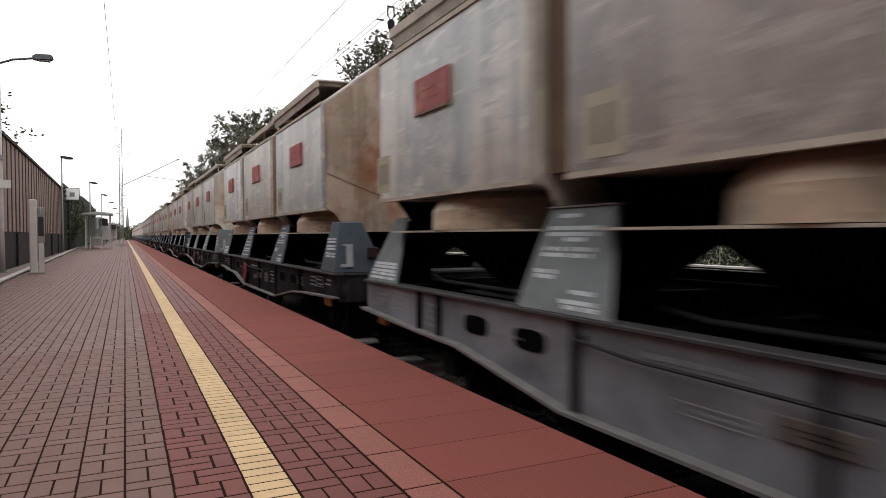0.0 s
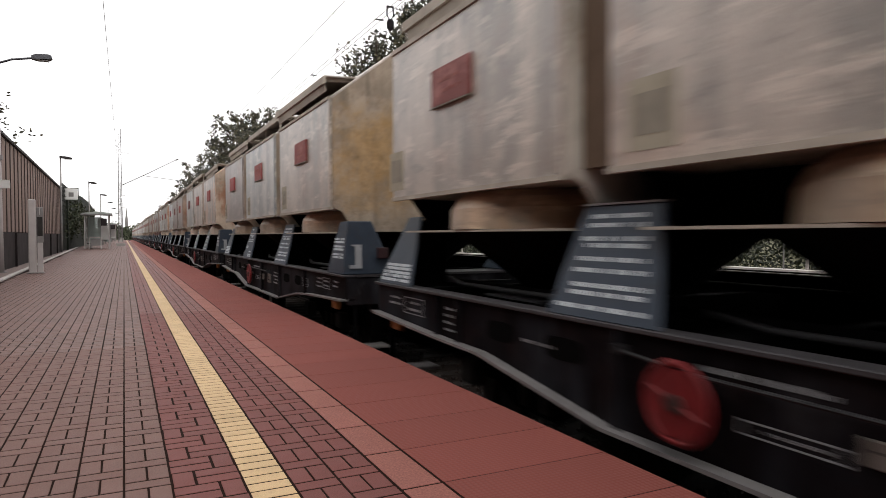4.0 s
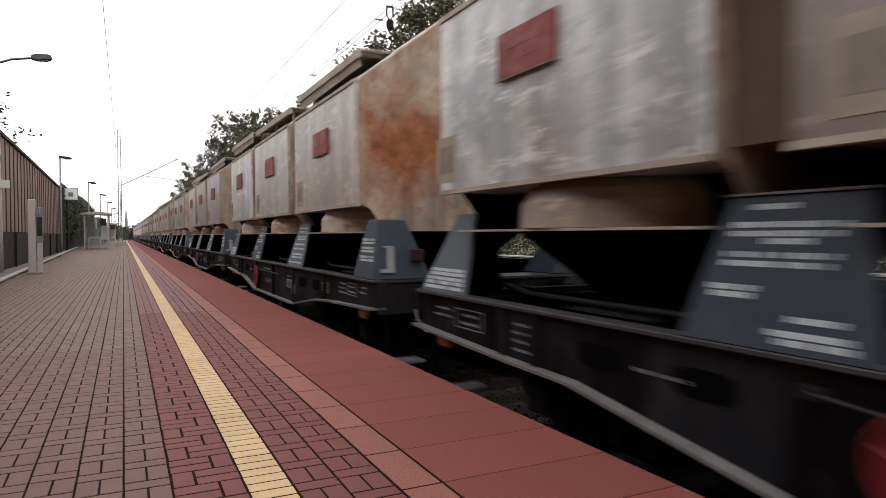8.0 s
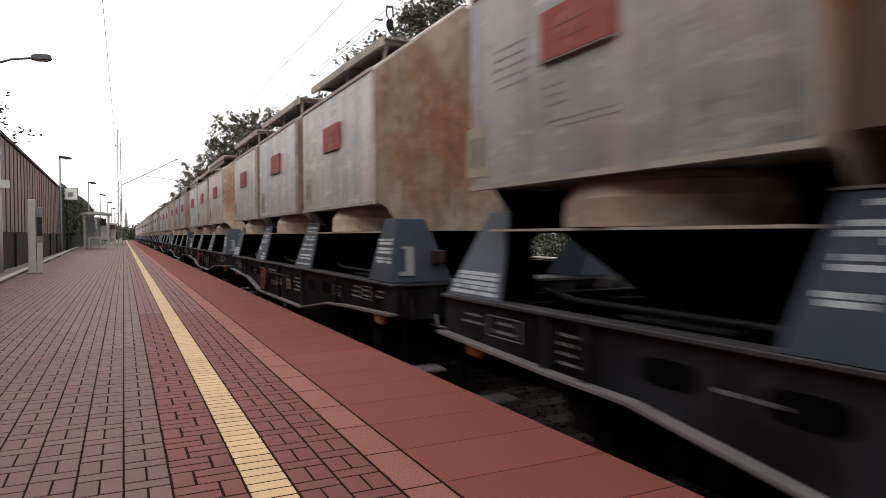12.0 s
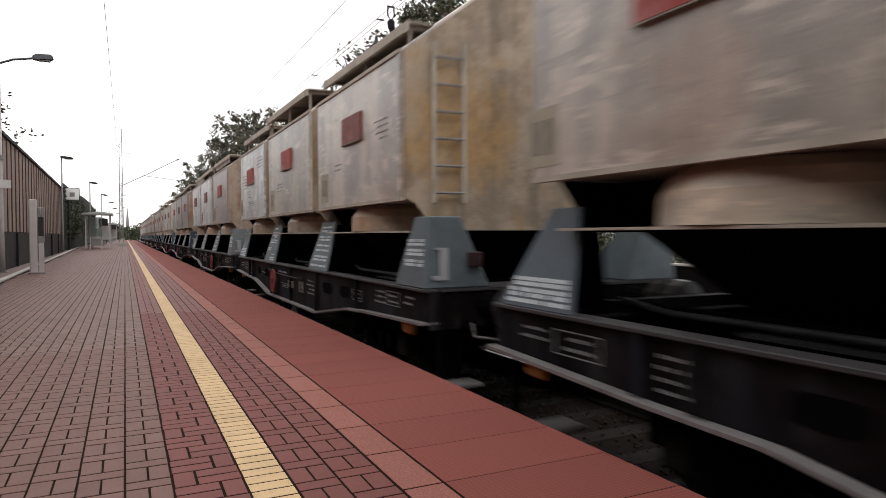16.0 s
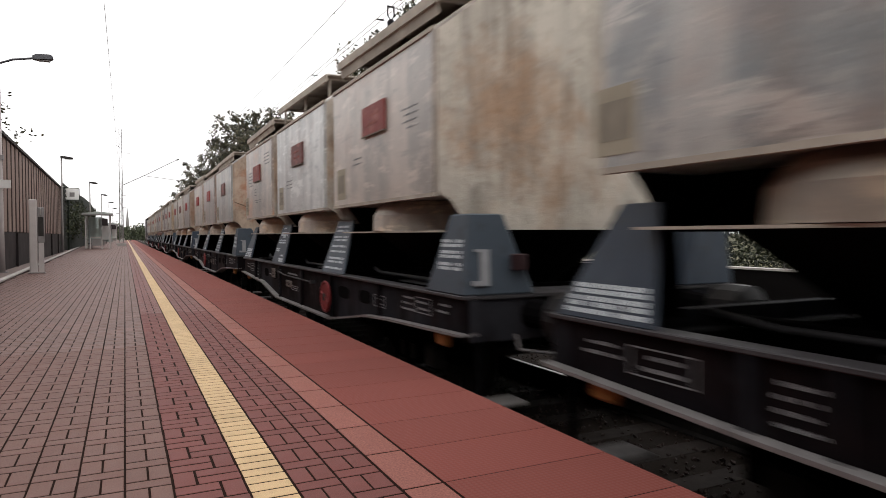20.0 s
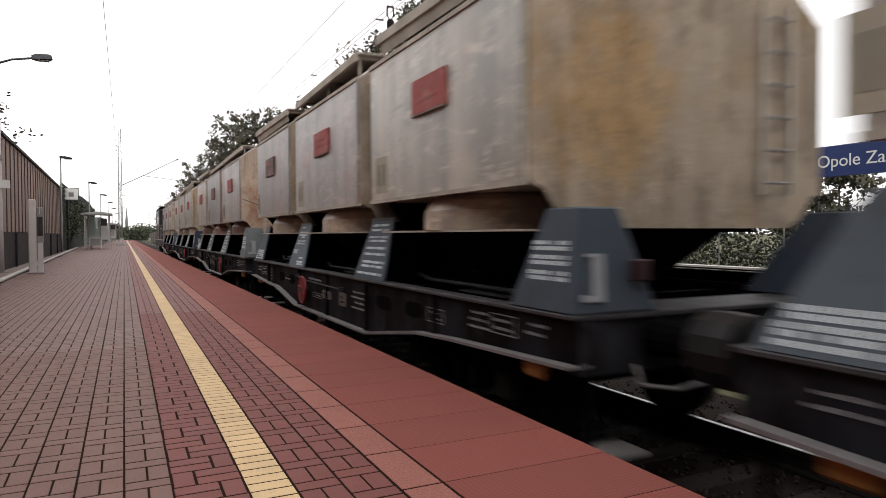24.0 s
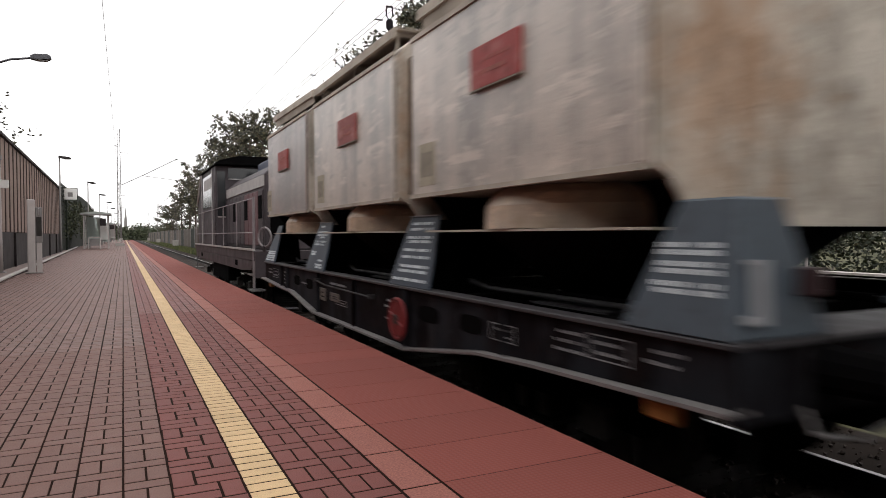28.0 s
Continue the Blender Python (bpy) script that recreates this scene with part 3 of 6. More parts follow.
# ---------------------------------------------------------------- platform body
KERB_X0, KERB_K = -2.40, -0.0245    # the rear kerb drifts away from the track
g = Geo().add([(KERB_X0 - KERB_K * 12, -12, -0.07), (EDGE_X - 0.02, -12, -0.07), (EDGE_X - 0.02, FAR_Y, -0.07), (KERB_X0 + KERB_K * FAR_Y, FAR_Y, -0.07),
               (KERB_X0 - KERB_K * 12, -12, -1.0), (EDGE_X - 0.02, -12, -1.0), (EDGE_X - 0.02, FAR_Y, -1.0), (KERB_X0 + KERB_K * FAR_Y, FAR_Y, -1.0)],
              [(0, 1, 2, 3), (4, 7, 6, 5), (0, 4, 5, 1), (1, 5, 6, 2), (2, 6, 7, 3), (3, 7, 4, 0)])
solid("platform", g, CONCRETE, "raised concrete body of the station platform", "platform", "structure")
g = Geo().box(KERB_X0 - 5, EDGE_X - 0.025, -11.9, FAR_Y - 0.1, -0.066, -0.0018)
solid("joint_bed", g, JOINT, "dark sand in the joints of the paving", "paving", "structure")


# ---------------------------------------------------------------- the far end of the view
def backdrop_trees():
    rng = random.Random(5)
    g = Geo()
    for i in range(90):
        y = rng.uniform(300, 430)
        x = rng.uniform(-14, 60) * y / 400
        h = rng.uniform(5.5, 8.5)
        leaves(g, rng, (x, y, h * 0.42 - 1), (5.0, 3, h * 0.55), 260, 0.5)
    return solid("distant_trees", g, LEAF_DARK, "low dark belt of distant trees", "trees", "stuff")


backdrop_trees()
tower = thing("church_tower", "slender grey church tower with a spire far off", "tower", at=pose(1.6, 470, -0.95))
part("tower_shaft", Geo().box(-0.9, 0.9, -0.9, 0.9, 0, 11), POST_GREY, tower)
part("spire", Geo().loft([[(-1.0, -1.0, 11), (1.0, -1.0, 11), (1.0, 1.0, 11), (-1.0, 1.0, 11)], [(-0.6, -0.6, 14), (0.6, -0.6, 14), (0.6, 0.6, 14), (-0.6, 0.6, 14)],
                          [(-0.1, -0.1, 20), (0.1, -0.1, 20), (0.1, 0.1, 20), (-0.1, 0.1, 20)]]), POST_GREY, tower, "grey pointed spire")


# ---------------------------------------------------------------- noise wall behind the platform
def wall_x(y):
    return -3.25 - 0.0148 * y


def noise_wall():
    w = thing("noise_wall", "tall wall of weathered brown timber boards above a dark plinth", "wall", kind="structure")
    # runs on unseen behind the camera to keep low sky off near silos
    y0, y1 = -30.0, 56.0
    turn = math.degrees(math.atan(0.0148))
    g = Geo().prism([(wall_x(y0) - 0.25, y0), (wall_x(y0), y0), (wall_x(y1), y1), (wall_x(y1) - 0.25, y1)], "z", -0.9, 1.28)
    part("plinth", g, PLINTH_DARK, w, "dark brown concrete plinth")
    g = Geo().prism([(wall_x(y0) - 0.28, y0), (wall_x(y0) - 0.1, y0), (wall_x(y1) - 0.1, y1), (wall_x(y1) - 0.28, y1)], "z", 1.28, 4.53)
    part("backing", g, PLINTH_DARK, w)
    g = Geo().prism([(wall_x(y0) - 0.3, y0), (wall_x(y0) + 0.06, y0), (wall_x(y1) + 0.06, y1), (wall_x(y1) - 0.3, y1)], "z", 4.53, 4.63)
    part("coping", g, PLINTH_DARK, w, "dark coping board")
    board = Geo().box(-0.12, -0.02, -0.475, 0.475, 1.30, 4.52).mesh("board", CLADDING, 0.01)
    # dark strips added in place of the shaded gaps between boards
    batten = Geo().box(-0.10, 0.005, -0.065, 0.065, 1.30, 4.52).mesh("batten", GAP_DARK, 0.01)
    n = int((y1 - y0) / 1.1)
    for i in range(27, n):        # the stretch behind the tripod is plain backing
        y = y0 + 0.55 + i * 1.1
        part("board", board, None, w, at=pose(wall_x(y), y, 0, 0, 0, turn))
        part("batten", batten, None, w, at=pose(wall_x(y + 0.55), y + 0.55, 0, 0, 0, turn))
    for i in range(16):
        y = y0 + 2 + i * 5.2
        part("wall_post", Geo().box(-0.02, 0.075, -0.05, 0.05, -0.02, 1.28), PLINTH_DARK, w, at=pose(wall_x(y), y, 0, 0, 0, turn))
    return w


noise_wall()


def ivy_wall():
    """A dark green boarded wall grown over with ivy, rising further along the platform."""
    w = thing("green_wall", "dark green boarded wall overgrown with ivy", "wall", kind="structure")
    y0, y1 = 56.5, 118.0
    g = Geo().prism([(y0, -0.9), (y1, -0.9), (y1, 5.2), (104, 5.7), (86, 5.6), (70, 5.25), (62, 5.05), (y0, 4.9)], "x", -4.9, -4.25)
    part("boarding", g, GREEN_DARK, w)
    for i in range(14):
        part("board_strip", Geo().box(-4.25, -4.19, y0 + 1, y0 + 16, 0.3 + i * 0.36, 0.52 + i * 0.36), GREEN_DARK, w)
    return w


ivy_wall()
rng = random.Random(8)
g = Geo()
for i in range(110):
    y = rng.uniform(60, 117)
    top = 4.1 + (y - 56) / 62 * 1.1
    leaves(g, rng, (-4.2, y, rng.uniform(1.5, top)), (0.28, 1.6, 0.7), 60, 0.10)
solid("ivy", g, LEAF_DARK, "dark ivy leaves hanging over a green wall", "ivy", "stuff")
b = thing("notice_board", "white notice board on a dark post beside the green wall", "sign", at=pose(-3.8, 60.5, 0.0))
part("board_face", Geo().box(-0.50, 0.50, -0.03, 0.03, 4.07, 4.97), SIGN_WHITE, b, bevel=0.01)
part("board_frame", Geo().box(-0.55, 0.55, 0.032, 0.07, 4.02, 5.02), GREEN_DARK, b)
part("post", Geo().box(-0.35, -0.21, 0.072, 0.19, 0.006, 4.95), GREEN_DARK, b)
part("printed_block", Geo().box(-0.15, 0.2, -0.036, -0.03, 4.3, 4.65), POST_GREY, b, "grey unreadable print")

# rear kerb and the strip of gravel behind it
k = thing("rear_kerb", "pale concrete kerb along the back of the platform", "kerb", kind="structure")
turn = math.degrees(math.atan(-KERB_K))
stone_me = Geo().box(-0.07, 0.07, -0.495, 0.495, -0.2, 0.045).mesh("kerb_stone", KERB_GREY, 0.012)
for i in range(130):
    y = -9.5 + i * 1.0
    part("kerb_stone", stone_me, None, k, at=pose(KERB_X0 + KERB_K * y, y, 0, 0, 0, turn))
g = Geo().add([(KERB_X0 - 3.6, -11, 0.006), (KERB_X0 - KERB_K * 11 - 0.07, -11, 0.006), (KERB_X0 + KERB_K * FAR_Y - 0.07, FAR_Y - 2, 0.006), (KERB_X0 - 9, FAR_Y - 2, 0.006)], [(0, 1, 2, 3)])
solid("gravel_strip", g, STRIP_PAVED, "dusty paved strip behind the rear kerb", "pavement", "structure")


# ---------------------------------------------------------------- platform furniture
def street_lamp(x, y, h, reach, label):
    """Tapered post, short arm and flat head over the platform."""
    p = thing("street_lamp", label, "street lamp", "platform lamps", at=pose(x, y, 0))
    part("base_plate", Geo().box(-0.18, 0.18, -0.18, 0.18, 0, 0.03), POST_GREY, p, bevel=0.01)
    part("post", Geo().rod([(0, 0, 0.03), (0, 0, 1.3), (0, 0, h - 0.25)], [0.10, 0.085, 0.05], 10), POST_WHITE, p, smooth=True)
    part("arm", Geo().rod([(0, 0, h - 0.27), (reach * 0.3, 0, h - 0.10), (reach * 0.8, 0, h + 0.02)], 0.034, 8), LAMP_BACKLIT, p, smooth=True)
    g = Geo().loft([[(reach * 0.7, -0.07, h - 0.04), (reach * 0.7, 0.07, h - 0.04), (reach * 0.7, 0.07, h + 0.08), (reach * 0.7, -0.07, h + 0.08)],
                    [(reach * 0.8, -0.15, h - 0.05), (reach * 0.8, 0.15, h - 0.05), (reach * 0.8, 0.13, h + 0.13), (reach * 0.8, -0.13, h + 0.13)],
                    [(reach * 1.08, -0.15, h - 0.02), (reach * 1.08, 0.15, h - 0.02), (reach * 1.06, 0.12, h + 0.15), (reach * 1.06, -0.12, h + 0.15)],
                    [(reach * 1.14, -0.10, h + 0.03), (reach * 1.14, 0.10, h + 0.03), (reach * 1.12, 0.08, h + 0.13), (reach * 1.12, -0.08, h + 0.13)]])
    head = part("lamp_head", g, LAMP_BACKLIT, p, "flat dark grey lamp head", bevel=0.012)
    part("lens", Geo().box(reach * 0.82, reach * 1.06, -0.11, 0.11, h - 0.065, h - 0.045), POST_GREY, head, "unlit glass cover")
    return p


def slim_lamp(x, y, h):
    """Slim post with a flat rectangular head set straight on its top."""
    p = thing("platform_lamp", "slim platform lamp post with a flat dark head", "street lamp", "platform lamps", at=pose(x, y, 0))
    part("base_plate", Geo().box(-0.16, 0.16, -0.16, 0.16, 0, 0.03), POST_GREY, p, bevel=0.01)
    part("post", Geo().rod([(0, 0, 0.03), (0, 0, 1.2), (0, 0, h)], [0.085, 0.075, 0.045], 10), POST_GREY, p, smooth=True)
    head = part("lamp_head", Geo().loft([[(-0.05, -0.12, h), (-0.05, 0.12, h), (-0.05, 0.12, h + 0.16), (-0.05, -0.12, h + 0.16)],
                                         [(0.55, -0.14, h - 0.06), (0.55, 0.14, h - 0.06), (0.55, 0.14, h + 0.10), (0.55, -0.14, h + 0.10)],
                                         [(0.72, -0.11, h - 0.06), (0.72, 0.11, h - 0.06), (0.72, 0.11, h + 0.04), (0.72, -0.11, h + 0.04)]]), STEEL_DARK, p, "flat dark lamp head", bevel=0.01)
    part("lens", Geo().box(0.2, 0.62, -0.10, 0.10, h - 0.075, h - 0.058), POST_GREY, head, "unlit glass cover")
    return p


lamp1 = street_lamp(-3.50, 24.6, 6.82, 1.32, "pale street lamp post with a flat dark grey head")
part("name_plate", Geo().box(-0.02, 0.30, -0.13, -0.08, 2.66, 2.92), SIGN_WHITE, lamp1, "small white sign plate", bevel=0.005)
part("clamp", Geo().rod([(0, 0, 3.55), (0, 0, 3.70)], 0.115, 10), POST_GREY, lamp1)
for y, x in ((53.0, -3.93), (77.0, -3.2), (99.0, -2.75), (121.0, -2.3), (147.0, -2.1), (178.0, -1.9)):
    slim_lamp(x, y, 6.6)

h = thing("help_point", "white help column with a display panel on the platform", "information column", at=pose(-2.55, 23.8, 0))
part("column", Geo().box(-0.105, 0.105, -0.09, 0.09, 0, 2.29), POST_WHITE, h, bevel=0.025)
part("foot", Geo().box(-0.16, 0.30, -0.14, 0.14, 0, 0.03), POST_GREY, h, bevel=0.008)
part("display_frame", Geo().box(0.115, 0.30, -0.04, 0.05, 0.95, 2.05), POST_GREY, h, bevel=0.015)
part("display", Geo().box(0.135, 0.28, -0.046, -0.04, 1.15, 1.75), STEEL_DARK, h, "dark display panel")
part("handle", Geo().rod([(0.21, -0.045, 1.82), (0.21, -0.11, 1.84), (0.21, -0.11, 1.98), (0.21, -0.045, 2.0)], 0.014), STEEL_BRIGHT, h, "bright steel handle")
part("support_leg", Geo().box(0.13, 0.28, -0.03, 0.04, 0.0, 0.95), POST_WHITE, h, bevel=0.01)


def shelter(x, y, w, d, h, label):
    """Glazed waiting shelter: steel posts, panes, a shallow curved roof and a bench."""
    s = thing("waiting_shelter", label, "shelter", "shelters", at=pose(x, y, 0))
    for px in (0, w):
        for py in (0, d / 2, d):
            part("post", Geo().box(px - 0.04, px + 0.04, py - 0.04, py + 0.04, 0, h - 0.25), POST_WHITE, s)
    prof = [(-0.28, h - 0.28), (w * 0.5, h - 0.22), (w + 0.28, h - 0.28), (w + 0.22, h - 0.14), (w * 0.75, h - 0.05), (w * 0.5, h), (w * 0.25, h - 0.05), (-0.22, h - 0.14)]
    part("roof", Geo().prism(prof, "y", -0.3, d + 0.3), SHELTER_ROOF, s, "shallow arched green roof")
    part("fascia", Geo().box(-0.3, w + 0.3, -0.34, -0.3, h - 0.3, h - 0.2), POST_GREY, s, "grey roof edge")
    for px, py0, py1 in ((0, 0.06, d / 2 - 0.06), (0, d / 2 + 0.06, d - 0.06), (w, 0.06, d / 2 - 0.06)):
        pane = part("pane", Geo().box(px - 0.006, px + 0.006, py0, py1, 0.25, h - 0.4), GLASS, s, "clear glass pane")
        pane.visible_shadow = False
    pane = part("pane", Geo().box(0.06, w * 0.6, d - 0.006, d + 0.006, 0.25, h - 0.4), GLASS, s, "clear glass pane")
    pane.visible_shadow = False
    part("bench", Geo().box(0.15, 0.55, 0.3, d - 0.3, 0.42, 0.48), TIMBER, s, "timber bench seat")
    part("bench_leg", Geo().box(0.3, 0.38, 0.5, 0.58, 0, 0.42), POST_GREY, s)
    part("bench_leg", Geo().box(0.3, 0.38, d - 0.6, d - 0.52, 0, 0.42), POST_GREY, s)
    part("display_case", Geo().box(w * 0.62, w * 0.95, d * 0.98, d, 0.8, 2.1), SIGN_WHITE, s, "white timetable case")
    return s


shelter(-3.1, 65.5, 1.9, 4.0, 3.3, "glazed waiting shelter with an arched green roof")
shelter(-2.75, 104, 1.7, 4.0, 3.0, "glazed waiting shelter further along the platform")
g = thing("barrier_hoop", "pale steel hoop barrier beside the shelter", "barrier", at=pose(-2.25, 64.3, 0))
part("hoop", Geo().rod([(-0.45, 0, 0), (-0.45, 0, 0.95), (-0.38, 0, 1.02), (0.38, 0, 1.02), (0.45, 0, 0.95), (0.45, 0, 0)], 0.045, 8), POST_WHITE, g)
part("hoop_panel", Geo().box(-0.36, 0.36, -0.01, 0.01, 0.3, 0.9), POST_GREY, g, "grey infill panel")
for x, y in ((-2.4, 92), (-2.0, 128), (-1.8, 150)):
    c = thing("platform_sign", "narrow pale sign column on the platform", "sign", "sign columns", at=pose(x, y, 0))
    part("column", Geo().box(-0.12, 0.12, -0.05, 0.05, 0, 3.4), POST_GREY, c)
    part("panel", Geo().box(-0.5, 0.5, -0.08, -0.05, 2.2, 3.3), PLINTH_DARK, c, "dark sign panel")


def lattice_mast(x, y, h, arms):
    """A steel lattice mast of two channels with cross bars."""
    m = thing("catenary_mast", "tall grey lattice mast carrying the overhead wires", "catenary mast", "masts", at=pose(x, y, 0))
    part("footing", Geo().box(-0.45, 0.45, -0.4, 0.4, -0.6, 0.35), CONCRETE, m, "concrete footing", bevel=0.03)
    for side in (-1, 1):
        part("channel", Geo().rod([(side * 0.20, 0, 0.3), (side * 0.12, 0, h)], [0.05, 0.04], 4), MAST_GREY, m)
    n = 16
    for i in range(n):
        z0, z1 = 0.6 + i * (h - 1) / n, 0.6 + (i + 1) * (h - 1) / n
        s = 1 if i % 2 else -1
        part("lacing", Geo().rod([(s * 0.16, 0, z0), (-s * 0.14, 0, z1)], 0.012, 4), MAST_GREY, m)
    if arms:
        part("arm", Geo().rod([(0.12, 0, 6.7), (2.6, 0, 8.0), (5.9, 0, 9.85)], 0.04, 6), MAST_GREY, m, "slanting bracket tube")
        part("arm", Geo().rod([(2.3, 0, 7.85), (5.9, 0, 7.45)], 0.025, 6), MAST_GREY, m, "registration tube")
        part("insulator", Geo().rod([(5.7, 0, 7.42), (5.95, 0, 7.39)], 0.07, 8), STEEL_DARK, m, "ribbed insulator")
        part("insulator", Geo().rod([(5.75, 0, 9.74), (6.0, 0, 9.88)], 0.07, 8), STEEL_DARK, m, "ribbed insulator")
    part("side_bracket", Geo().rod([(0.1, 0, h - 2.6), (0.95, 0, h - 2.6)], 0.035, 5), MAST_GREY, m)
    part("side_bracket", Geo().rod([(-0.1, 0, h - 1.9), (-0.4, 0, h - 1.85)], 0.05, 5), MAST_GREY, m)
    return m


lattice_mast(-0.32, 80.7, 12.9, True)
for y in (140, 200, 262):
    lattice_mast(-0.6, y, 11.5, False)
for y in (120, 180, 250):
    lattice_mast(8.0, y, 9.0, False)


# overhead wires, each clamped to the next by droppers
def wire(name, label, x, z, r, y0=-30, y1=300, sag=0.0):
    pts = []
    for i in range(31):
        y = y0 + (y1 - y0) * i / 30
        pts.append((x, y, z - sag * math.cos(y / 60 * 2 * math.pi)))
    return solid(name, Geo().rod(pts, r, 5), WIRE, label, "overhead wire")


wire("messenger_wire", "thin messenger wire above the track", TRACK_X - 0.03, 5.76, 0.0065)
contact = wire("contact_wire", "copper contact wire above the track", TRACK_X - 0.10, 4.82, 0.0055)
hang = pose(TRACK_X - 0.10, 9.92, 4.82)
fork = part("fork", Geo().rod([(-0.05, 0, 0.0), (-0.055, 0, -0.14), (0, 0, -0.22), (0.055, 0, -0.14), (0.05, 0, 0.0)], 0.012, 5).box(-0.06, 0.06, -0.014, 0.014, -0.012, 0.012), FRAME_BLACK, contact, "dark forked hanger", at=hang)
part("insulator_body", Geo().rod([(0, 0, -0.20), (0, 0, -0.24), (0, 0, -0.34), (0, 0, -0.38)], [0.03, 0.062, 0.055, 0.02], 9), FRAME_BLACK, fork, "dark ribbed insulator", smooth=True)

wire("contact_wire", "copper contact wire above the track", TRACK_X + 0.04, 4.86, 0.0055)
wire("feeder_wire", "single feeder wire along the platform masts", -0.545, 9.3, 0.010)
for i in range(16):
    y = 9.0 + i * 4.3
    d = thing("wire_clamp", "small dark clamp on an overhead wire", "clamp", "wire clamps", at=pose(TRACK_X - 0.03, y, 5.76))
    part("clamp_body", Geo().box(-0.010, 0.010, -0.012, 0.012, -0.022, 0.010), FRAME_BLACK, d)
    d = thing("wire_clamp", "small dark clamp on an overhead wire", "clamp", "wire clamps", at=pose(TRACK_X - 0.03, y + 1.6, 4.82))
    part("clamp_body", Geo().box(-0.075, 0.075, -0.006, 0.006, -0.008, 0.016), FRAME_BLACK, d)


# ---------------------------------------------------------------- beyond the track
g = Geo().box(8.8, 9.0, -40, 62, -0.95, 0.585)
solid("low_wall", g, WALL_SHADED, "low dark retaining wall beyond the track", "wall", "structure")
g = Geo().box(8.78, 9.02, -40, 62, 0.585, 0.615)
solid("low_wall_coping", g, KERB_GREY, "thin pale coping on the low wall", "wall", "structure")
g = Geo().box(9.0, 40, -40, 62, -0.95, 0.1)
solid("far_bank", g, GROUND, "raised bank of earth beyond the low wall", "ground", "structure")
for y, w, m in ((5.02, 0.026, POST_WHITE), (6.22, 0.03, POST_WHITE), (6.60, 0.014, POST_GREY), (7.79, 0.012, POST_GREY), (3.8, 0.03, POST_WHITE), (9.0, 0.03, POST_WHITE), (11.8, 0.03, POST_WHITE), (17, 0.03, POST_WHITE), (24, 0.03, POST_WHITE)):
    p = thing("fence_post", "thin pale steel fence post on the low wall", "post", "fence posts", at=pose(8.9, y, 0.615))
    part("shaft", Geo().rod([(0, 0, 0), (0, 0, 0.62)], w * 0.8, 6), m, p)
    part("cap", Geo().rod([(0, 0, 0.62), (0, 0, 0.66)], w * 1.2, 6), m, p)

rng = random.Random(21)
g = Geo()
for i in range(330):
    y = rng.uniform(-4, 60)
    leaves(g, rng, (rng.uniform(10.0, 11.6), y, rng.uniform(0.25, 1.35)), (0.7, 0.8, 0.45), 330, 0.040)
solid("hedge", g, LEAF_HEDGE, "dense clipped hedge of small dark leaves", "hedge", "stuff")


def tree(x, y, h, r, seed, count=2600, leaf=0.16, crown_from=0.3, label="tall broadleaf tree with an open ragged crown"):
    """Tapered trunk, forking limbs, and a crown of clumps of small leaves with gaps between them."""
    rng = random.Random(seed)
    t = thing("tree", label, "tree", "trackside trees", at=pose(x, y, -0.95))
    tips = []
    lean = Vector((rng.uniform(-0.05, 0.05), rng.uniform(-0.05, 0.05), 1))
    trunk = [lean * h * f for f in (0, 0.12, 0.3, 0.5, 0.68, 0.8)]
    part("trunk", Geo().rod(trunk, [h * f for f in (0.026, 0.020, 0.017, 0.012, 0.008, 0.005)], 8), BARK, t, smooth=True)
    for i in range(22):
        f = rng.uniform(crown_from, 0.8)
        p0 = lean * h * f
        a = rng.uniform(0, 6.283)
        out = r * rng.uniform(0.45, 1.0) * (1.15 - abs(f - 0.5))
        p2 = p0 + Vector((math.cos(a) * out, math.sin(a) * out, h * rng.uniform(0.08, 0.24)))
        p1 = p0.lerp(p2, 0.5) + Vector((0, 0, -0.25))
        part("limb", Geo().rod([p0, p1, p2], [h * 0.006, h * 0.004, h * 0.0015], 5), BARK, t)
        tips += [p2, p1.lerp(p2, 0.6), p0.lerp(p2, 0.75) + Vector((rng.gauss(0, 0.5), rng.gauss(0, 0.5), rng.gauss(0, 0.4)))]
    tips += [lean * h * rng.uniform(0.78, 0.97) + Vector((rng.gauss(0, r * 0.22), rng.gauss(0, r * 0.22), 0)) for _ in range(12)]
    crown = Geo()
    per = max(6, count // len(tips))
    for p in tips:
        s = rng.uniform(0.35, 0.85) * (1.0 if leaf < 0.2 else 1.25)
        leaves(crown, rng, p, (s, s, s * 0.75), int(per * rng.uniform(0.5, 1.5)), leaf)
    part("crown", crown, LEAF, t, "sparse olive green leaves")
    return t


TREES = [(13.2, 26.0, 13.0, 2.6), (13.6, 30.0, 15.0, 2.4), (13.2, 34.5, 13.6, 1.8), (13.2, 39.5, 13.5, 1.8), (12.8, 45.0, 12.9, 2.0), (13.0, 52, 12.9, 2.6), (13.0, 59, 13.6, 3.2), (13.0, 67, 14.8, 3.6), (13.5, 76, 16.4, 3.8),
         (12.8, 84, 16.2, 3.8), (13.4, 93, 15.9, 4.0), (13.2, 102, 15.2, 4.0), (12.8, 112, 14.8, 4.0), (12.8, 123, 14.4, 4.0), (12.8, 135, 13.8, 3.8), (12.5, 148, 13.0, 3.8), (12.0, 162, 12.0, 3.6), (11.5, 182, 10.6, 3.6), (11.5, 205, 9.0, 3.6)]
for i, (x, y, h, r) in enumerate(TREES):
    tree(x, y, h, r, 100 + i, 5200 if y < 32 else 2600 if y < 50 else 3000, 0.11 if y < 50 else 0.17)
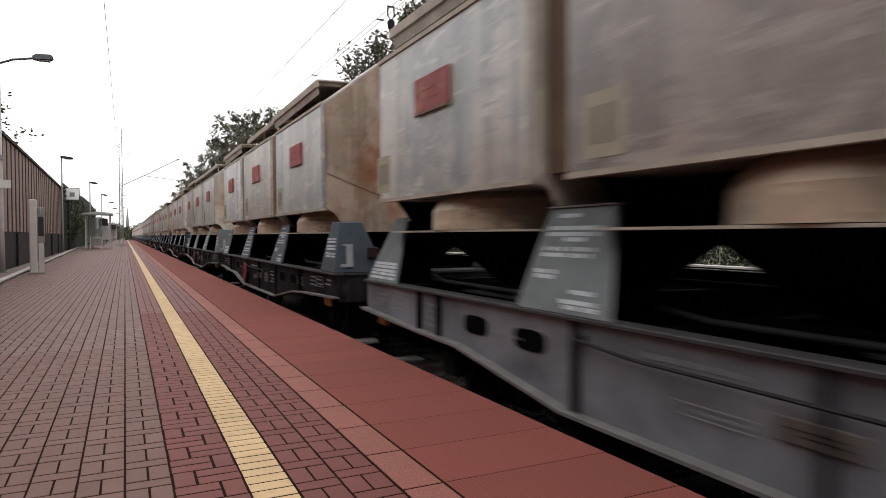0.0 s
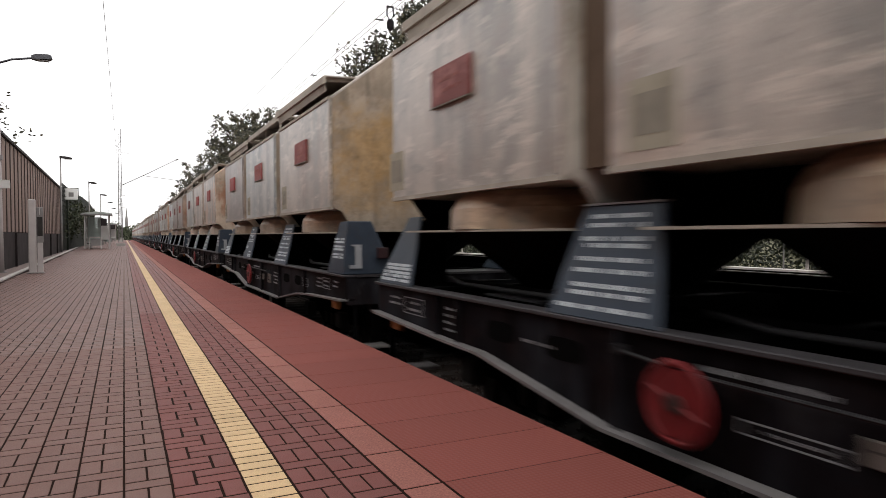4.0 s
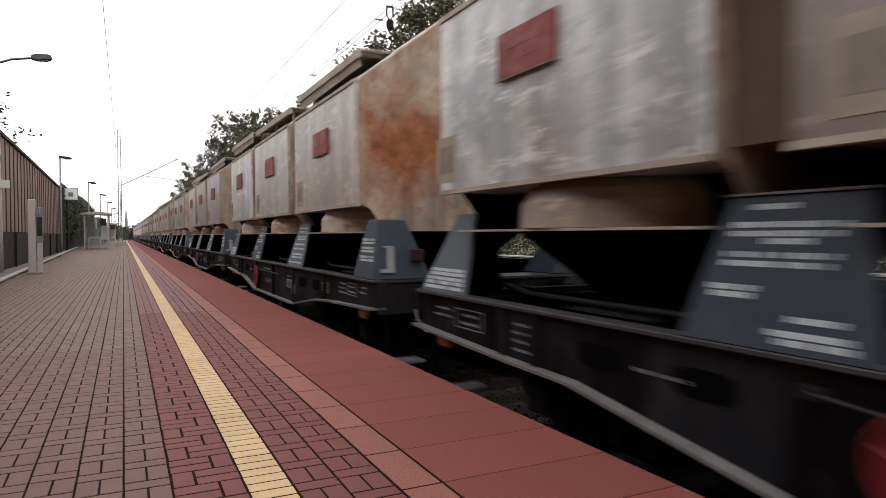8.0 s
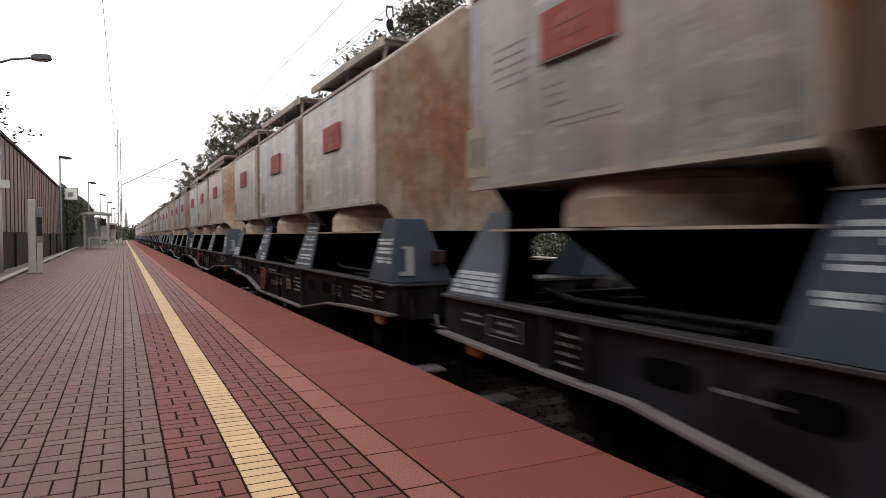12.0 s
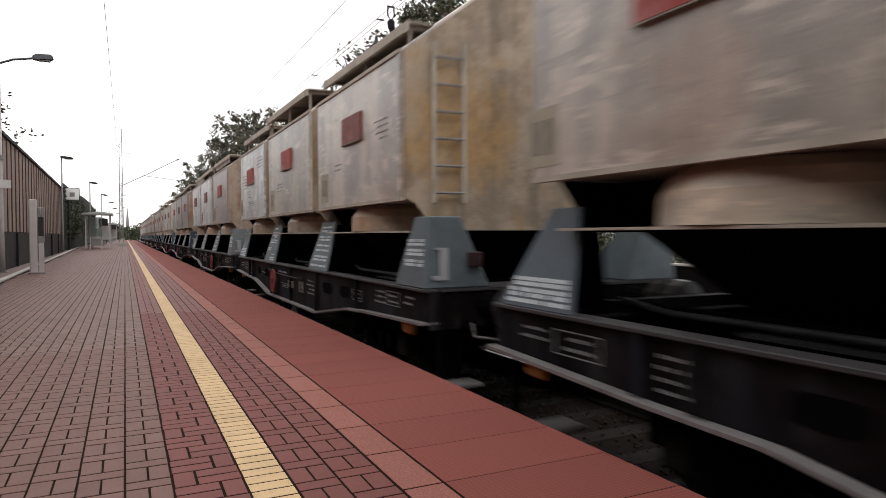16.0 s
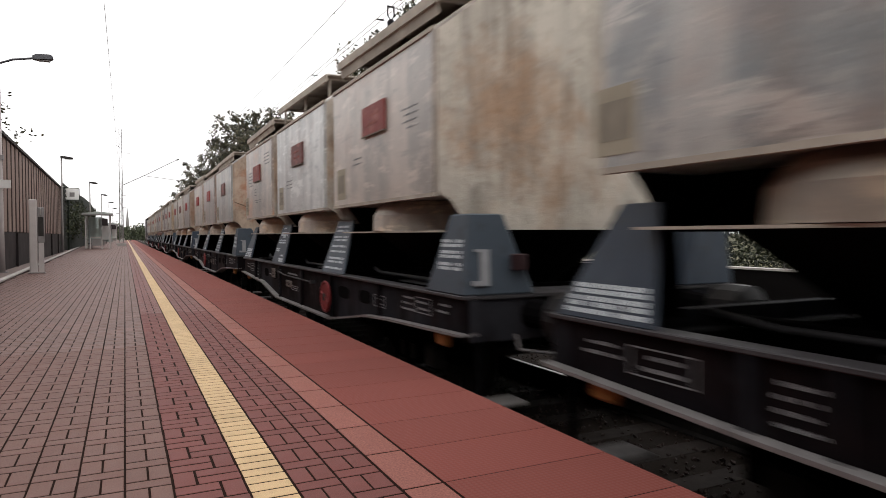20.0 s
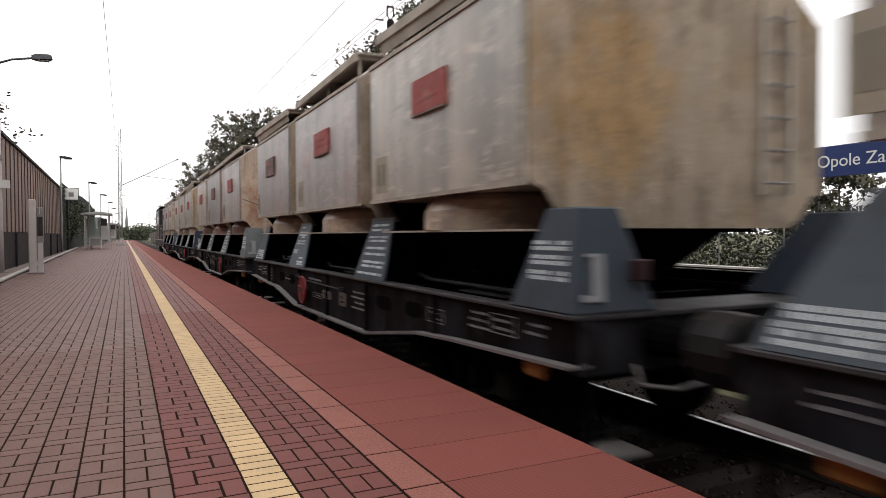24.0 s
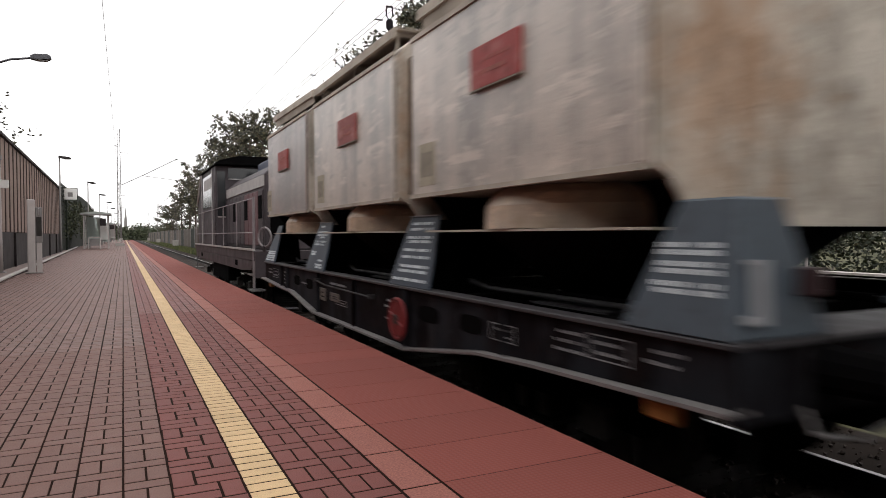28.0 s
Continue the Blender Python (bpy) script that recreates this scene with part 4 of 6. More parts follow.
for i, (x, y, h, r) in enumerate(((34, 22, 5.8, 2.6), (36, 17.5, 5.2, 2.4), (33, 12.5, 6.0, 2.8), (38, 27, 5.0, 2.4))):
    tree(x, y, h, r, 200 + i, 3000, 0.16, 0.15, "small rounded dark tree beyond the hedge")
# bank of trees on the near side, behind the noise wall
for i, (x, y, h, r) in enumerate(((-5.35, 31.0, 8.6, 1.5), (-6.6, 36, 8.2, 1.6))):
    tree(x, y, h, r, 300 + i, 1000, 0.085, 0.5, "tree whose twigs reach over the timber wall")

# station name sign on two posts
s = thing("station_sign", "blue station name sign with white letters on posts", "station sign", at=pose(12.0, 0, 0))
part("panel", Geo().box(-0.02, 0.02, 3.2, 8.29, 2.21, 2.79), SIGN_BLUE, s, bevel=0.006)
part("post", Geo().box(0.03, 0.09, 8.20, 8.26, 0.1, 2.75), STEEL_DARK, s)
part("post", Geo().box(0.03, 0.09, 3.3, 3.36, 0.1, 2.75), STEEL_DARK, s)
part("rail_bar", Geo().box(0.03, 0.06, 3.3, 8.2, 2.5, 2.56), STEEL_DARK, s)
curve = bpy.data.curves.new("letters", "FONT")
curve.body, curve.size, curve.extrude = "Opole Za", 0.322, 0.003
tmp = bpy.data.objects.new("letters", curve)
letters = bpy.data.meshes.new_from_object(tmp)
bpy.data.objects.remove(tmp)
letters.materials.clear()
letters.materials.append(SIGN_WHITE)
part("letters", letters, None, s, "white lettering", at=pose(-0.025, 8.19, 2.395, 90, 0, -90))

# high panel fence further along the far side
f = thing("panel_fence", "long fence of weathered panels between pale posts", "fence", kind="structure")
panel = Geo().box(-0.05, 0.05, -2.85, 2.85, -0.9, 2.1).mesh("fence_panel", FENCE_PANEL, 0.02)
panel2 = Geo().box(-0.05, 0.05, -2.85, 2.85, -0.9, 2.1).mesh("fence_panel", GREEN_DARK, 0.02)
fpost = Geo().box(-0.08, 0.08, -0.08, 0.08, -0.9, 2.25).mesh("post", POST_GREY, 0.02)
for i in range(34):
    y = 82 + i * 6.0
    part("fence_panel", panel2 if i % 3 == 0 else panel, None, f, at=pose(9.0, y, 0))
    part("post", fpost, None, f, at=pose(9.0, y - 3.0, 0))
rng = random.Random(31)
g = Geo()
for i in range(9000):
    y = rng.uniform(55, 200)
    x = rng.uniform(6.6, 8.9)
    hgt = rng.uniform(0.15, 0.5)
    a = rng.uniform(0, 3.14)
    dx, dy = math.cos(a) * 0.06, math.sin(a) * 0.06
    z = -0.90
    g.add([(x - dx, y - dy, z), (x + dx, y + dy, z), (x + rng.gauss(0, 0.08), y + rng.gauss(0, 0.08), z + hgt)], [(0, 1, 2)])
solid("grass_verge", g, GRASS, "dry green grass beside the rails", "grass", "stuff")

# ---------------------------------------------------------------- the train
BOX_L, BOX_GAP, PERIOD = 3.065, 0.43, 12.08      # silo length, gap between silos, wagon pitch
HALF = 1.55                                    # half width over the silos
SILL_TOP, BOX_LOW, BOX_TOP, CHUTE_LOW = 1.20, 2.06, 3.52, 1.745
RIDGE = 4.36
S0, S1 = -0.54, 10.36                          # ends of the underframe


def bars(rng, y0, y1, z0, z1, rows, x, deep=0.004, faint=False):
    """Unreadable small print: rows of short strokes with gaps between words."""
    g = Geo()
    pitch = (z1 - z0) / rows
    tall = min(pitch * (0.30 if faint else 0.36), 0.034)
    for i in range(rows):
        y = y0 + rng.uniform(0, 0.06)
        z = z0 + pitch * (i + 0.3)
        stop = y1 - rng.uniform(0, 0.25) * (y1 - y0)
        while y < stop - 0.02:
            w = min(rng.uniform(0.014, 0.030), y1 - y)
            g.box(x - deep, x, y, y + w, z, z + tall * rng.choice((1, 1, 0.75)))
            y += w + (0.045 if rng.random() < 0.16 else 0.012)
    return g


def frame_lines(g, x, y0, y1, z0, z1, w):
    """Four thin painted strokes round a field of print."""
    for a, b, c, d in ((y0, y1, z0, z0 + w), (y0, y1, z1 - w, z1), (y0, y0 + w, z0 + w, z1 - w), (y1 - w, y1, z0 + w, z1 - w)):
        g.box(x - 0.0015, x + 0.0015, a, b, c, d)
    return g


def slanted_print(rng, side, y, x0, dx, z0, dz, rows):
    """Print on a leaning plate: each row is (height share, start, end) across the plate."""
    g = Geo()
    for f, a, b in rows:
        x = side * (x0 + dx * f + 0.003)
        z = z0 + dz * f
        step = side * dx / dz * 0.026
        p = a
        while p < b - 0.02:
            w = rng.uniform(0.018, 0.034)
            g.loft([[(x, y + p, z), (x, y + p + w, z), (x - side * 0.005, y + p + w, z), (x - side * 0.005, y + p, z)],
                    [(x + step, y + p, z + 0.026), (x + step, y + p + w, z + 0.026), (x + step - side * 0.005, y + p + w, z + 0.026), (x + step - side * 0.005, y + p, z + 0.026)]])
            p += w + (0.05 if rng.random() < 0.12 else 0.011)
    return g


def silo_body(length):
    """Closed silo: upright sides, long sloping shoulders, flat ridge."""
    prof = [(-HALF, BOX_LOW), (HALF, BOX_LOW), (HALF, BOX_TOP), (0.45, RIDGE), (-0.45, RIDGE), (-HALF, BOX_TOP)]
    return Geo().prism(prof, "y", 0, length)


def bracket_leaning(side, y0, y1, t0, t1):
    """Broad leaning plate that carries the silos on the side beam: y0 to y1 at its foot, t0 to t1 at its head."""
    xo, xt, d = side * 1.545, side * 1.345, -side * 0.03
    return Geo().loft([[(xo, y0, SILL_TOP), (xo, y1, SILL_TOP), (xo + d, y1, SILL_TOP), (xo + d, y0, SILL_TOP)],
                       [(xt, t0, 1.88), (xt, t1, 1.88), (xt + d, t1, 1.88), (xt + d, t0, 1.88)]])


def bracket_gusset(side, y):
    """Black web plate behind a leaning bracket."""
    return Geo().prism([(side * 1.505, SILL_TOP), (side * 1.315, 1.85), (side * 1.02, 1.85), (side * 0.96, SILL_TOP)], "y", y - 0.012, y + 0.012)


def bracket_end(side, y0, y1, t0, t1, deep=0.85, deep_top=1.15):
    """Corner bracket: a truncated pyramid of plate."""
    xo, xi, xt, xti = side * 1.545, side * deep, side * 1.47, side * deep_top
    return Geo().loft([[(xo, y0, SILL_TOP), (xo, y1, SILL_TOP), (xi, y1, SILL_TOP), (xi, y0, SILL_TOP)],
                       [(xt, t0, 1.875), (xt, t1, 1.875), (xti, t1, 1.875), (xti, t0, 1.875)]])


BELLY = [(S0, 0.885), (1.05, 0.835), (1.78, 0.795), (3.22, 0.60), (6.58, 0.60), (8.02, 0.795), (8.75, 0.81), (S1, 0.875)]


def wheelset_mesh():
    g = Geo()
    for s in (-1, 1):
        g.rod([(s * 0.69, 0, 0), (s * 0.83, 0, 0)], 0.46, 20)
        g.rod([(s * 0.67, 0, 0), (s * 0.70, 0, 0)], 0.49, 20)
        for k in range(6):
            a = k * math.pi / 3
            g.rod([(s * 0.835, math.cos(a) * 0.12, math.sin(a) * 0.12), (s * 0.85, math.cos(a) * 0.36, math.sin(a) * 0.36)], 0.035, 4)
    g.rod([(-1.0, 0, 0), (1.0, 0, 0)], 0.08, 10)
    return g.mesh("wheelset", STEEL_DARK)


WHEELSET = wheelset_mesh()


def bogie(parent, y):
    b = part("bogie", Geo().box(-1.05, 1.05, -0.22, 0.22, 0.45, 0.72), BLACK_AND_SHADE, parent, "dark two-axle bogie", at=pose(0, y, 0))
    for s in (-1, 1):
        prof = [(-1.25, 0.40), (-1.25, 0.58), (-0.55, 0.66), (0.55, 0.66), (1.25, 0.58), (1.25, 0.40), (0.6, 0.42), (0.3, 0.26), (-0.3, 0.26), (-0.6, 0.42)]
        part("side_frame", Geo().prism(prof, "x", s * 1.0 - 0.06, s * 1.0 + 0.06), BLACK_AND_SHADE, b)
        for yy in (-0.9, 0.9):
            part("axle_box", Geo().box(s * 1.13 - 0.07, s * 1.13 + 0.07, yy - 0.13, yy + 0.13, 0.34, 0.56), STEEL_DARK, b, bevel=0.02)
        part("spring", Geo().rod([(s * 1.0, -0.15, 0.3), (s * 1.0, -0.15, 0.46)], 0.09, 8), STEEL_DARK, b)
        part("spring", Geo().rod([(s * 1.0, 0.15, 0.3), (s * 1.0, 0.15, 0.46)], 0.09, 8), STEEL_DARK, b)
    for yy in (-0.9, 0.9):
        part("wheelset", WHEELSET, None, b, "steel wheels on an axle", at=pose(0, yy, 0.46))
    return b


def wagon(at):
    rng = random.Random(77)
    w = thing("silo_wagon", "dusty grey three-silo cement wagon on a black underframe", "freight wagon", "wagons of the train", at=at)
    # underframe
    for s in (-1, 1):
        beam = part("side_beam", Geo().prism(BELLY + [(S1, SILL_TOP - 0.03), (S0, SILL_TOP - 0.03)], "x", s * 1.49, s * 1.51), FRAME_BLACK, w, "black fish-bellied side beam")
        part("top_flange", Geo().box(min(s * 1.40, s * 1.555), max(s * 1.40, s * 1.555), S0, S1, SILL_TOP - 0.03, SILL_TOP), TOP_FLANGE, beam, "worn grey flange", bevel=0.006)
        x0, x1 = sorted((s * 1.40, s * 1.60))
        low = Geo().loft([[(x0, ya, za - 0.012), (x1, ya, za - 0.012), (x1, ya, za + 0.010), (x0, ya, za + 0.010)] for ya, za in BELLY])
        part("bottom_flange", low, FRAME_EDGE, beam, "worn grey flange")
        if s < 0:      # the side along the platform carries the print, plates and brake wheel
            for y in (1.46, 3.30, 4.9, 6.50, 8.44, 8.86):
                zb = np.interp(y, [p[0] for p in BELLY], [p[1] for p in BELLY])
                part("web_stiffener", Geo().box(*sorted((s * 1.511, s * 1.553)), y - 0.02, y + 0.02, float(zb) + 0.012, SILL_TOP - 0.032), FRAME_BLACK, beam)
            for y, z, r in ((1.98, 0.985, 0.20), (2.79, 0.975, 0.22), (7.03, 0.975, 0.20), (7.80, 0.985, 0.19)):
                ring = [(y + r * math.copysign(abs(math.cos(a)) ** 0.6, math.cos(a)), z + 0.075 * math.copysign(abs(math.sin(a)) ** 0.6, math.sin(a))) for a in (k * math.pi / 8 for k in range(16))]
                part("lightening_hole", Geo().prism(ring, "x", *sorted((s * 1.511, s * 1.515))), HOLE, beam, "dark oval hole in the web")
            # print and plates on the beam
            sx = -1.512
            for (y0, y1, z0, z1, rows) in ((-0.23, 0.07, 1.00, 1.12, 2), (0.18, 0.49, 0.98, 1.10, 2), (0.53, 0.90, 0.95, 1.12, 3), (1.36, 1.64, 0.93, 1.03, 2), (3.32, 3.90, 0.80, 1.05, 4),
                                           (5.25, 6.1, 1.02, 1.10, 1), (7.12, 7.50, 0.94, 1.00, 1), (8.52, 8.78, 0.86, 1.10, 4), (9.22, 9.60, 0.95, 1.08, 2), (9.72, 10.12, 0.98, 1.10, 2)):
                part("lettering", bars(rng, y0, y1, z0, z1, rows, sx), LETTER, beam, "unreadable white print")
            g = Geo()
            for y0, y1, z0, z1 in ((0.16, 0.51, 0.965, 1.115), (5.22, 5.70, 0.80, 0.87), (9.18, 9.64, 0.935, 1.095), (1.33, 1.67, 0.915, 1.045)):
                frame_lines(g, s * 1.5125, y0, y1, z0, z1, 0.008)
            part("print_frame", g, LETTER, beam, "white frame lines round the print")
            part("lettering", bars(rng, 5.27, 5.66, 0.815, 0.855, 1, sx), LETTER, beam, "unreadable white print")
            for y, z, a, b in ((4.76, 0.83, 0.38, 0.11), (4.10, 0.80, 0.26, 0.17)):
                pl = part("data_plate", Geo().box(*sorted((s * 1.511, s * 1.53)), y, y + a, z, z + b), PLATE_DATA, beam, "dirty pale data plate", bevel=0.006)
                part("print", bars(rng, y + 0.04, y + a - 0.04, z + 0.03, z + b - 0.03, 2, -1.5305), FRAME_BLACK, pl)
            part("pull_rod", Geo().rod([(s * 1.575, 6.45, 1.07), (s * 1.575, 5.95, 1.03), (s * 1.575, 4.2, 1.02)], 0.011, 6).box(*sorted((s * 1.511, s * 1.59)), 4.18, 4.22, 0.995, 1.045).box(*sorted((s * 1.511, s * 1.59)), 6.43, 6.47, 1.045, 1.095), PIPE_DUSTY, beam, "thin brake pull rod")
            # hand brake wheel
            wheel = part("brake_wheel", Geo().ring((0, 0, 0), (1, 0, 0), 0.195, 0.020, 24, 6), BRAKE_RED, w, "red hand brake wheel", smooth=True, at=pose(s * 1.60, 6.0, 0.88))
            disc = [(math.cos(k * math.pi / 12) * 0.168, math.sin(k * math.pi / 12) * 0.168) for k in range(24)]
            part("dished_disc", Geo().prism(disc, "x", -0.012, 0.0), BRAKE_RED, wheel)
            for k in range(2):
                a = k * math.pi / 2 + 0.35
                part("spoke", Geo().rod([(0, -math.cos(a) * 0.175, -math.sin(a) * 0.175), (0, math.cos(a) * 0.175, math.sin(a) * 0.175)], 0.022, 4), BRAKE_RED, wheel)
            part("hub", Geo().rod([(s * -0.09, 0, 0), (s * 0.03, 0, 0)], 0.05, 8), STEEL_DARK, wheel)
        part("step", Geo().box(*sorted((s * 0.92, s * 1.46)), S0 + 0.02, S0 + 0.30, 0.25, 0.275), POST_GREY, w, "worn foot step")
        part("step_hanger", Geo().box(*sorted((s * 1.36, s * 1.40)), S0 + 0.03, S0 + 0.06, 0.25, 0.86), BLACK_AND_SHADE, w)
        part("step", Geo().box(*sorted((s * 0.92, s * 1.46)), S1 - 0.30, S1 - 0.02, 0.25, 0.275), FRAME_EDGE, w, "worn foot step")
        part("step_hanger", Geo().box(*sorted((s * 1.36, s * 1.40)), S1 - 0.06, S1 - 0.03, 0.25, 0.86), BLACK_AND_SHADE, w)
        for y in (-0.08, 9.85):
            part("lashing_hook", Geo().loft([[(s * 1.46, y - 0.12, 0.85), (s * 1.54, y - 0.12, 0.85), (s * 1.54, y + 0.12, 0.85), (s * 1.46, y + 0.12, 0.85)],
                                             [(s * 1.46, y - 0.10, 0.73), (s * 1.53, y - 0.10, 0.73), (s * 1.53, y + 0.11, 0.73), (s * 1.46, y + 0.11, 0.73)]]), BOX_ORANGE, w, "rusty orange hook block", bevel=0.02)
    part("headstock", Geo().box(-1.49, 1.49, S0, S0 + 0.08, 0.82, 1.168), FRAME_BLACK, w)
    part("headstock", Geo().box(-1.49, 1.49, S1 - 0.08, S1, 0.82, 1.168), FRAME_BLACK, w)
    part("centre_sill", Geo().box(-0.35, 0.35, S0 + 0.1, S1 - 0.1, 0.62, 0.848), BLACK_AND_SHADE, w)
    # the deck's black paints in the shade below the hoppers
    part("deck", Geo().box(-1.39, 1.39, S0 + 0.1, S1 - 0.1, 0.85, 0.89), BLACK_AND_SHADE, w, "deck coloured black for the shade under the silos")
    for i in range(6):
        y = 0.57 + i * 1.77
        part("cross_member", Geo().box(-1.39, 1.39, y - 0.06, y + 0.06, 0.892, 1.19), BLACK_AND_SHADE, w)
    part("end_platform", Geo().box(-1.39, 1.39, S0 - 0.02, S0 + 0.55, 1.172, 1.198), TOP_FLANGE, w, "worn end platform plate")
    part("air_pipe", Geo().rod([(-0.95, 0.3, 1.226), (-0.95, 9.55, 1.226)], 0.035, 8), BLACK_AND_SHADE, w, smooth=True)
    part("side_board", Geo().box(1.42, 1.45, S0 + 0.1, S1 - 0.1, SILL_TOP + 0.002, 1.325), BLACK_AND_SHADE, w, "black toe board")
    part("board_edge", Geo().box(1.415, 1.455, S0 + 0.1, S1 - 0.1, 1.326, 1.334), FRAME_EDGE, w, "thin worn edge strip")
    part("air_pipe", Geo().rod([(0.95, 0.3, 1.226), (0.95, 9.55, 1.226)], 0.035, 8), BLACK_AND_SHADE, w, smooth=True)
    for y0, y1, z in ((0.33, 2.72, 1.25), (3.77, 6.25, 1.235), (7.30, 9.45, 1.25)):
        part("deck_pipe", Geo().rod([(-1.22, y0, z - 0.02), (-1.22, y0 + 0.12, z), (-1.22, y1 - 0.5, z), (-1.12, y1, z + 0.03)], 0.022, 7), PIPE_DUSTY, w, "dusty air pipe", smooth=True)
        part("deck_plank", Geo().box(-1.30, -0.92, y0 + 0.3, y0 + 1.1, 1.196, 1.212), PIPE_DUSTY, w, "dusty tread plate")
    for y in (1.78, 8.02):
        bogie(w, y)
    # buffers and coupling
    for y, d in ((S0, -1), (S1, 1)):
        for s in (-1, 1):
            bf = part("buffer", Geo().rod([(0, 0, 0), (0, d * 0.40, 0)], [0.13, 0.10], 12), BLACK_AND_SHADE, w, smooth=False, at=pose(s * 0.875, y, 1.03))
            part("buffer_head", Geo().rod([(0, d * 0.40, 0), (0, d * 0.44, 0), (0, d * 0.60, 0)], [0.08, 0.22, 0.23], 14), BUFFER, bf, "greasy buffer head")
        part("draw_hook", Geo().rod([(0, y, 1.02), (0, y + d * 0.35, 1.02), (0, y + d * 0.45, 0.92), (0, y + d * 0.6, 0.85)], 0.05, 6), STEEL_DARK, w)
        part("brake_hose", Geo().rod([(-0.35, y, 0.85), (-0.35, y + d * 0.18, 0.75), (-0.3, y + d * 0.4, 0.55), (-0.2, y + d * 0.6, 0.62)], 0.03, 6), BLACK_AND_SHADE, w)
        part("grab_loop", Geo().rod([(-1.05, y, 0.86), (-1.05, y + d * 0.06, 0.74), (-0.80, y + d * 0.12, 0.70), (-0.38, y + d * 0.08, 0.73), (-0.32, y, 0.86)], 0.016, 5), FRAME_EDGE, w, "bent steel grab loop")
    # silos
    for k in range(3):
        y = k * (BOX_L + BOX_GAP)
        long = BOX_L if k < 2 else BOX_L - 0.225
        silo = part("silo", silo_body(long).mesh("silo", SIDE_PAINT, 0.015), None, w, "dust-caked pale silo with rust and run-off stains", at=pose(0, y, 0))
        for s in (-1, 1):
            if s < 0:
                plate = part("red_plate", Geo().box(*sorted((s * HALF, s * (HALF + 0.03))), 1.16, 1.86, 2.80, 3.12), PLATE_RED, silo, "dusty dark red warning plate", bevel=0.006)
                part("print", bars(rng, 1.30, 1.74, 2.87, 3.05, 2, s * (HALF + 0.0335) if s > 0 else -(HALF + 0.03)), PLATE_PRINT, plate, "faded unreadable print")
                # added strip that stands in for the shadow line below the plate
                part("plate_ledge", Geo().box(*sorted((s * HALF, s * (HALF + 0.036))), 1.16, 1.86, 2.788, 2.799), PLATE_MARK, silo, "thin strip for the shadow line under the plate")
                part("tally_plate", Geo().box(*sorted((s * HALF, s * (HALF + 0.003))), 2.55, 2.90, 2.14, 2.52), PLATE_PALE, silo, "pale yellowish painted tally field")
                part("tally_mark", Geo().box(-HALF - 0.006, -HALF - 0.0032, 2.62, 2.70, 2.22, 2.44).box(-HALF - 0.006, -HALF - 0.0032, 2.75, 2.83, 2.22, 2.44), PLATE_MARK, silo, "worn unreadable figure")
            part("lower_rim", Geo().box(*sorted((s * (HALF - 0.04), s * (HALF + 0.012))), 0.0, long, BOX_LOW - 0.02, BOX_LOW + 0.015), LID_STEEL, silo)
            if s < 0:
                part("corner_rib", Geo().box(*sorted((s * HALF, s * (HALF + 0.01))), 0.02, 0.075, BOX_LOW + 0.03, BOX_TOP - 0.02), SIDE_PAINT, silo)
            part("upper_rim", Geo().box(*sorted((s * (HALF - 0.02), s * (HALF + 0.016))), 0.0, long, BOX_TOP - 0.03, BOX_TOP + 0.012), LID_STEEL, silo)
        for y0, y1, z0, z1, rows in (((0.33, 0.76, 2.70, 2.95, 4), (1.95, 2.35, 2.50, 2.62, 2)), ((1.9, 2.4, 2.45, 2.62, 3),), ((0.25, 0.85, 3.05, 3.30, 4), (2.05, 2.55, 2.72, 3.06, 5), (1.1, 1.95, 2.36, 2.44, 2), (1.62, 1.9, 2.5, 2.68, 3)))[k]:
            part("lettering", bars(rng, y0, y1, z0, z1, rows, -HALF, 0.0035, True), FAINT_LETTER, silo, "faint unreadable print")
        low, wide = 1.12, HALF - 0.05
        part("end_sheet", Geo().prism([(HALF - 0.03, BOX_TOP - 0.02), (0.44, RIDGE - 0.03), (-0.44, RIDGE - 0.03), (-HALF + 0.03, BOX_TOP - 0.02), (-HALF + 0.03, BOX_LOW + 0.02), (-wide, BOX_LOW), (-wide + 0.10, BOX_LOW - 0.05),
                                       (-low - 0.16, CHUTE_LOW + 0.10), (-low, CHUTE_LOW), (low, CHUTE_LOW), (low + 0.16, CHUTE_LOW + 0.10), (wide - 0.10, BOX_LOW - 0.05), (wide, BOX_LOW), (HALF - 0.03, BOX_LOW + 0.02)],
                                      "y", -0.03, 0.0), END_SHEET, silo, "rust-blotched beige end sheet")
        drum = [[(p * math.cos(a), long / 2 + q * math.sin(a), z) for a in (k2 * math.pi / 20 for k2 in range(40))]
                for p, q, z in ((1.525, 1.05, CHUTE_LOW), (1.52, 1.03, CHUTE_LOW + 0.17), (1.47, 0.97, BOX_LOW - 0.06), (1.40, 0.88, BOX_LOW - 0.004))]
        part("chute", Geo().loft(drum), CHUTE_PAINT, silo, "stained round discharge hopper")
        # added black filler: paints the shade under the silo and hides the sky
        part("back_sheet", Geo().box(-0.86, 0.86, 0.07, long - 0.04, CHUTE_LOW - 0.03, BOX_LOW - 0.004), BLACK_AND_SHADE, silo, "black sheet added for the shade under the silo")
        part("rear_sheet", Geo().prism([(-1.38, BOX_LOW - 0.004), (1.38, BOX_LOW - 0.004), (1.12, CHUTE_LOW - 0.03), (-1.12, CHUTE_LOW - 0.03)], "y", long - 0.09, long - 0.06), BLACK_AND_SHADE, silo, "dark sloping hopper back")
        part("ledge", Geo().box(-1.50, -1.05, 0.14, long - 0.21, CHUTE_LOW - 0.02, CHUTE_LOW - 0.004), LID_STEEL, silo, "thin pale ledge")
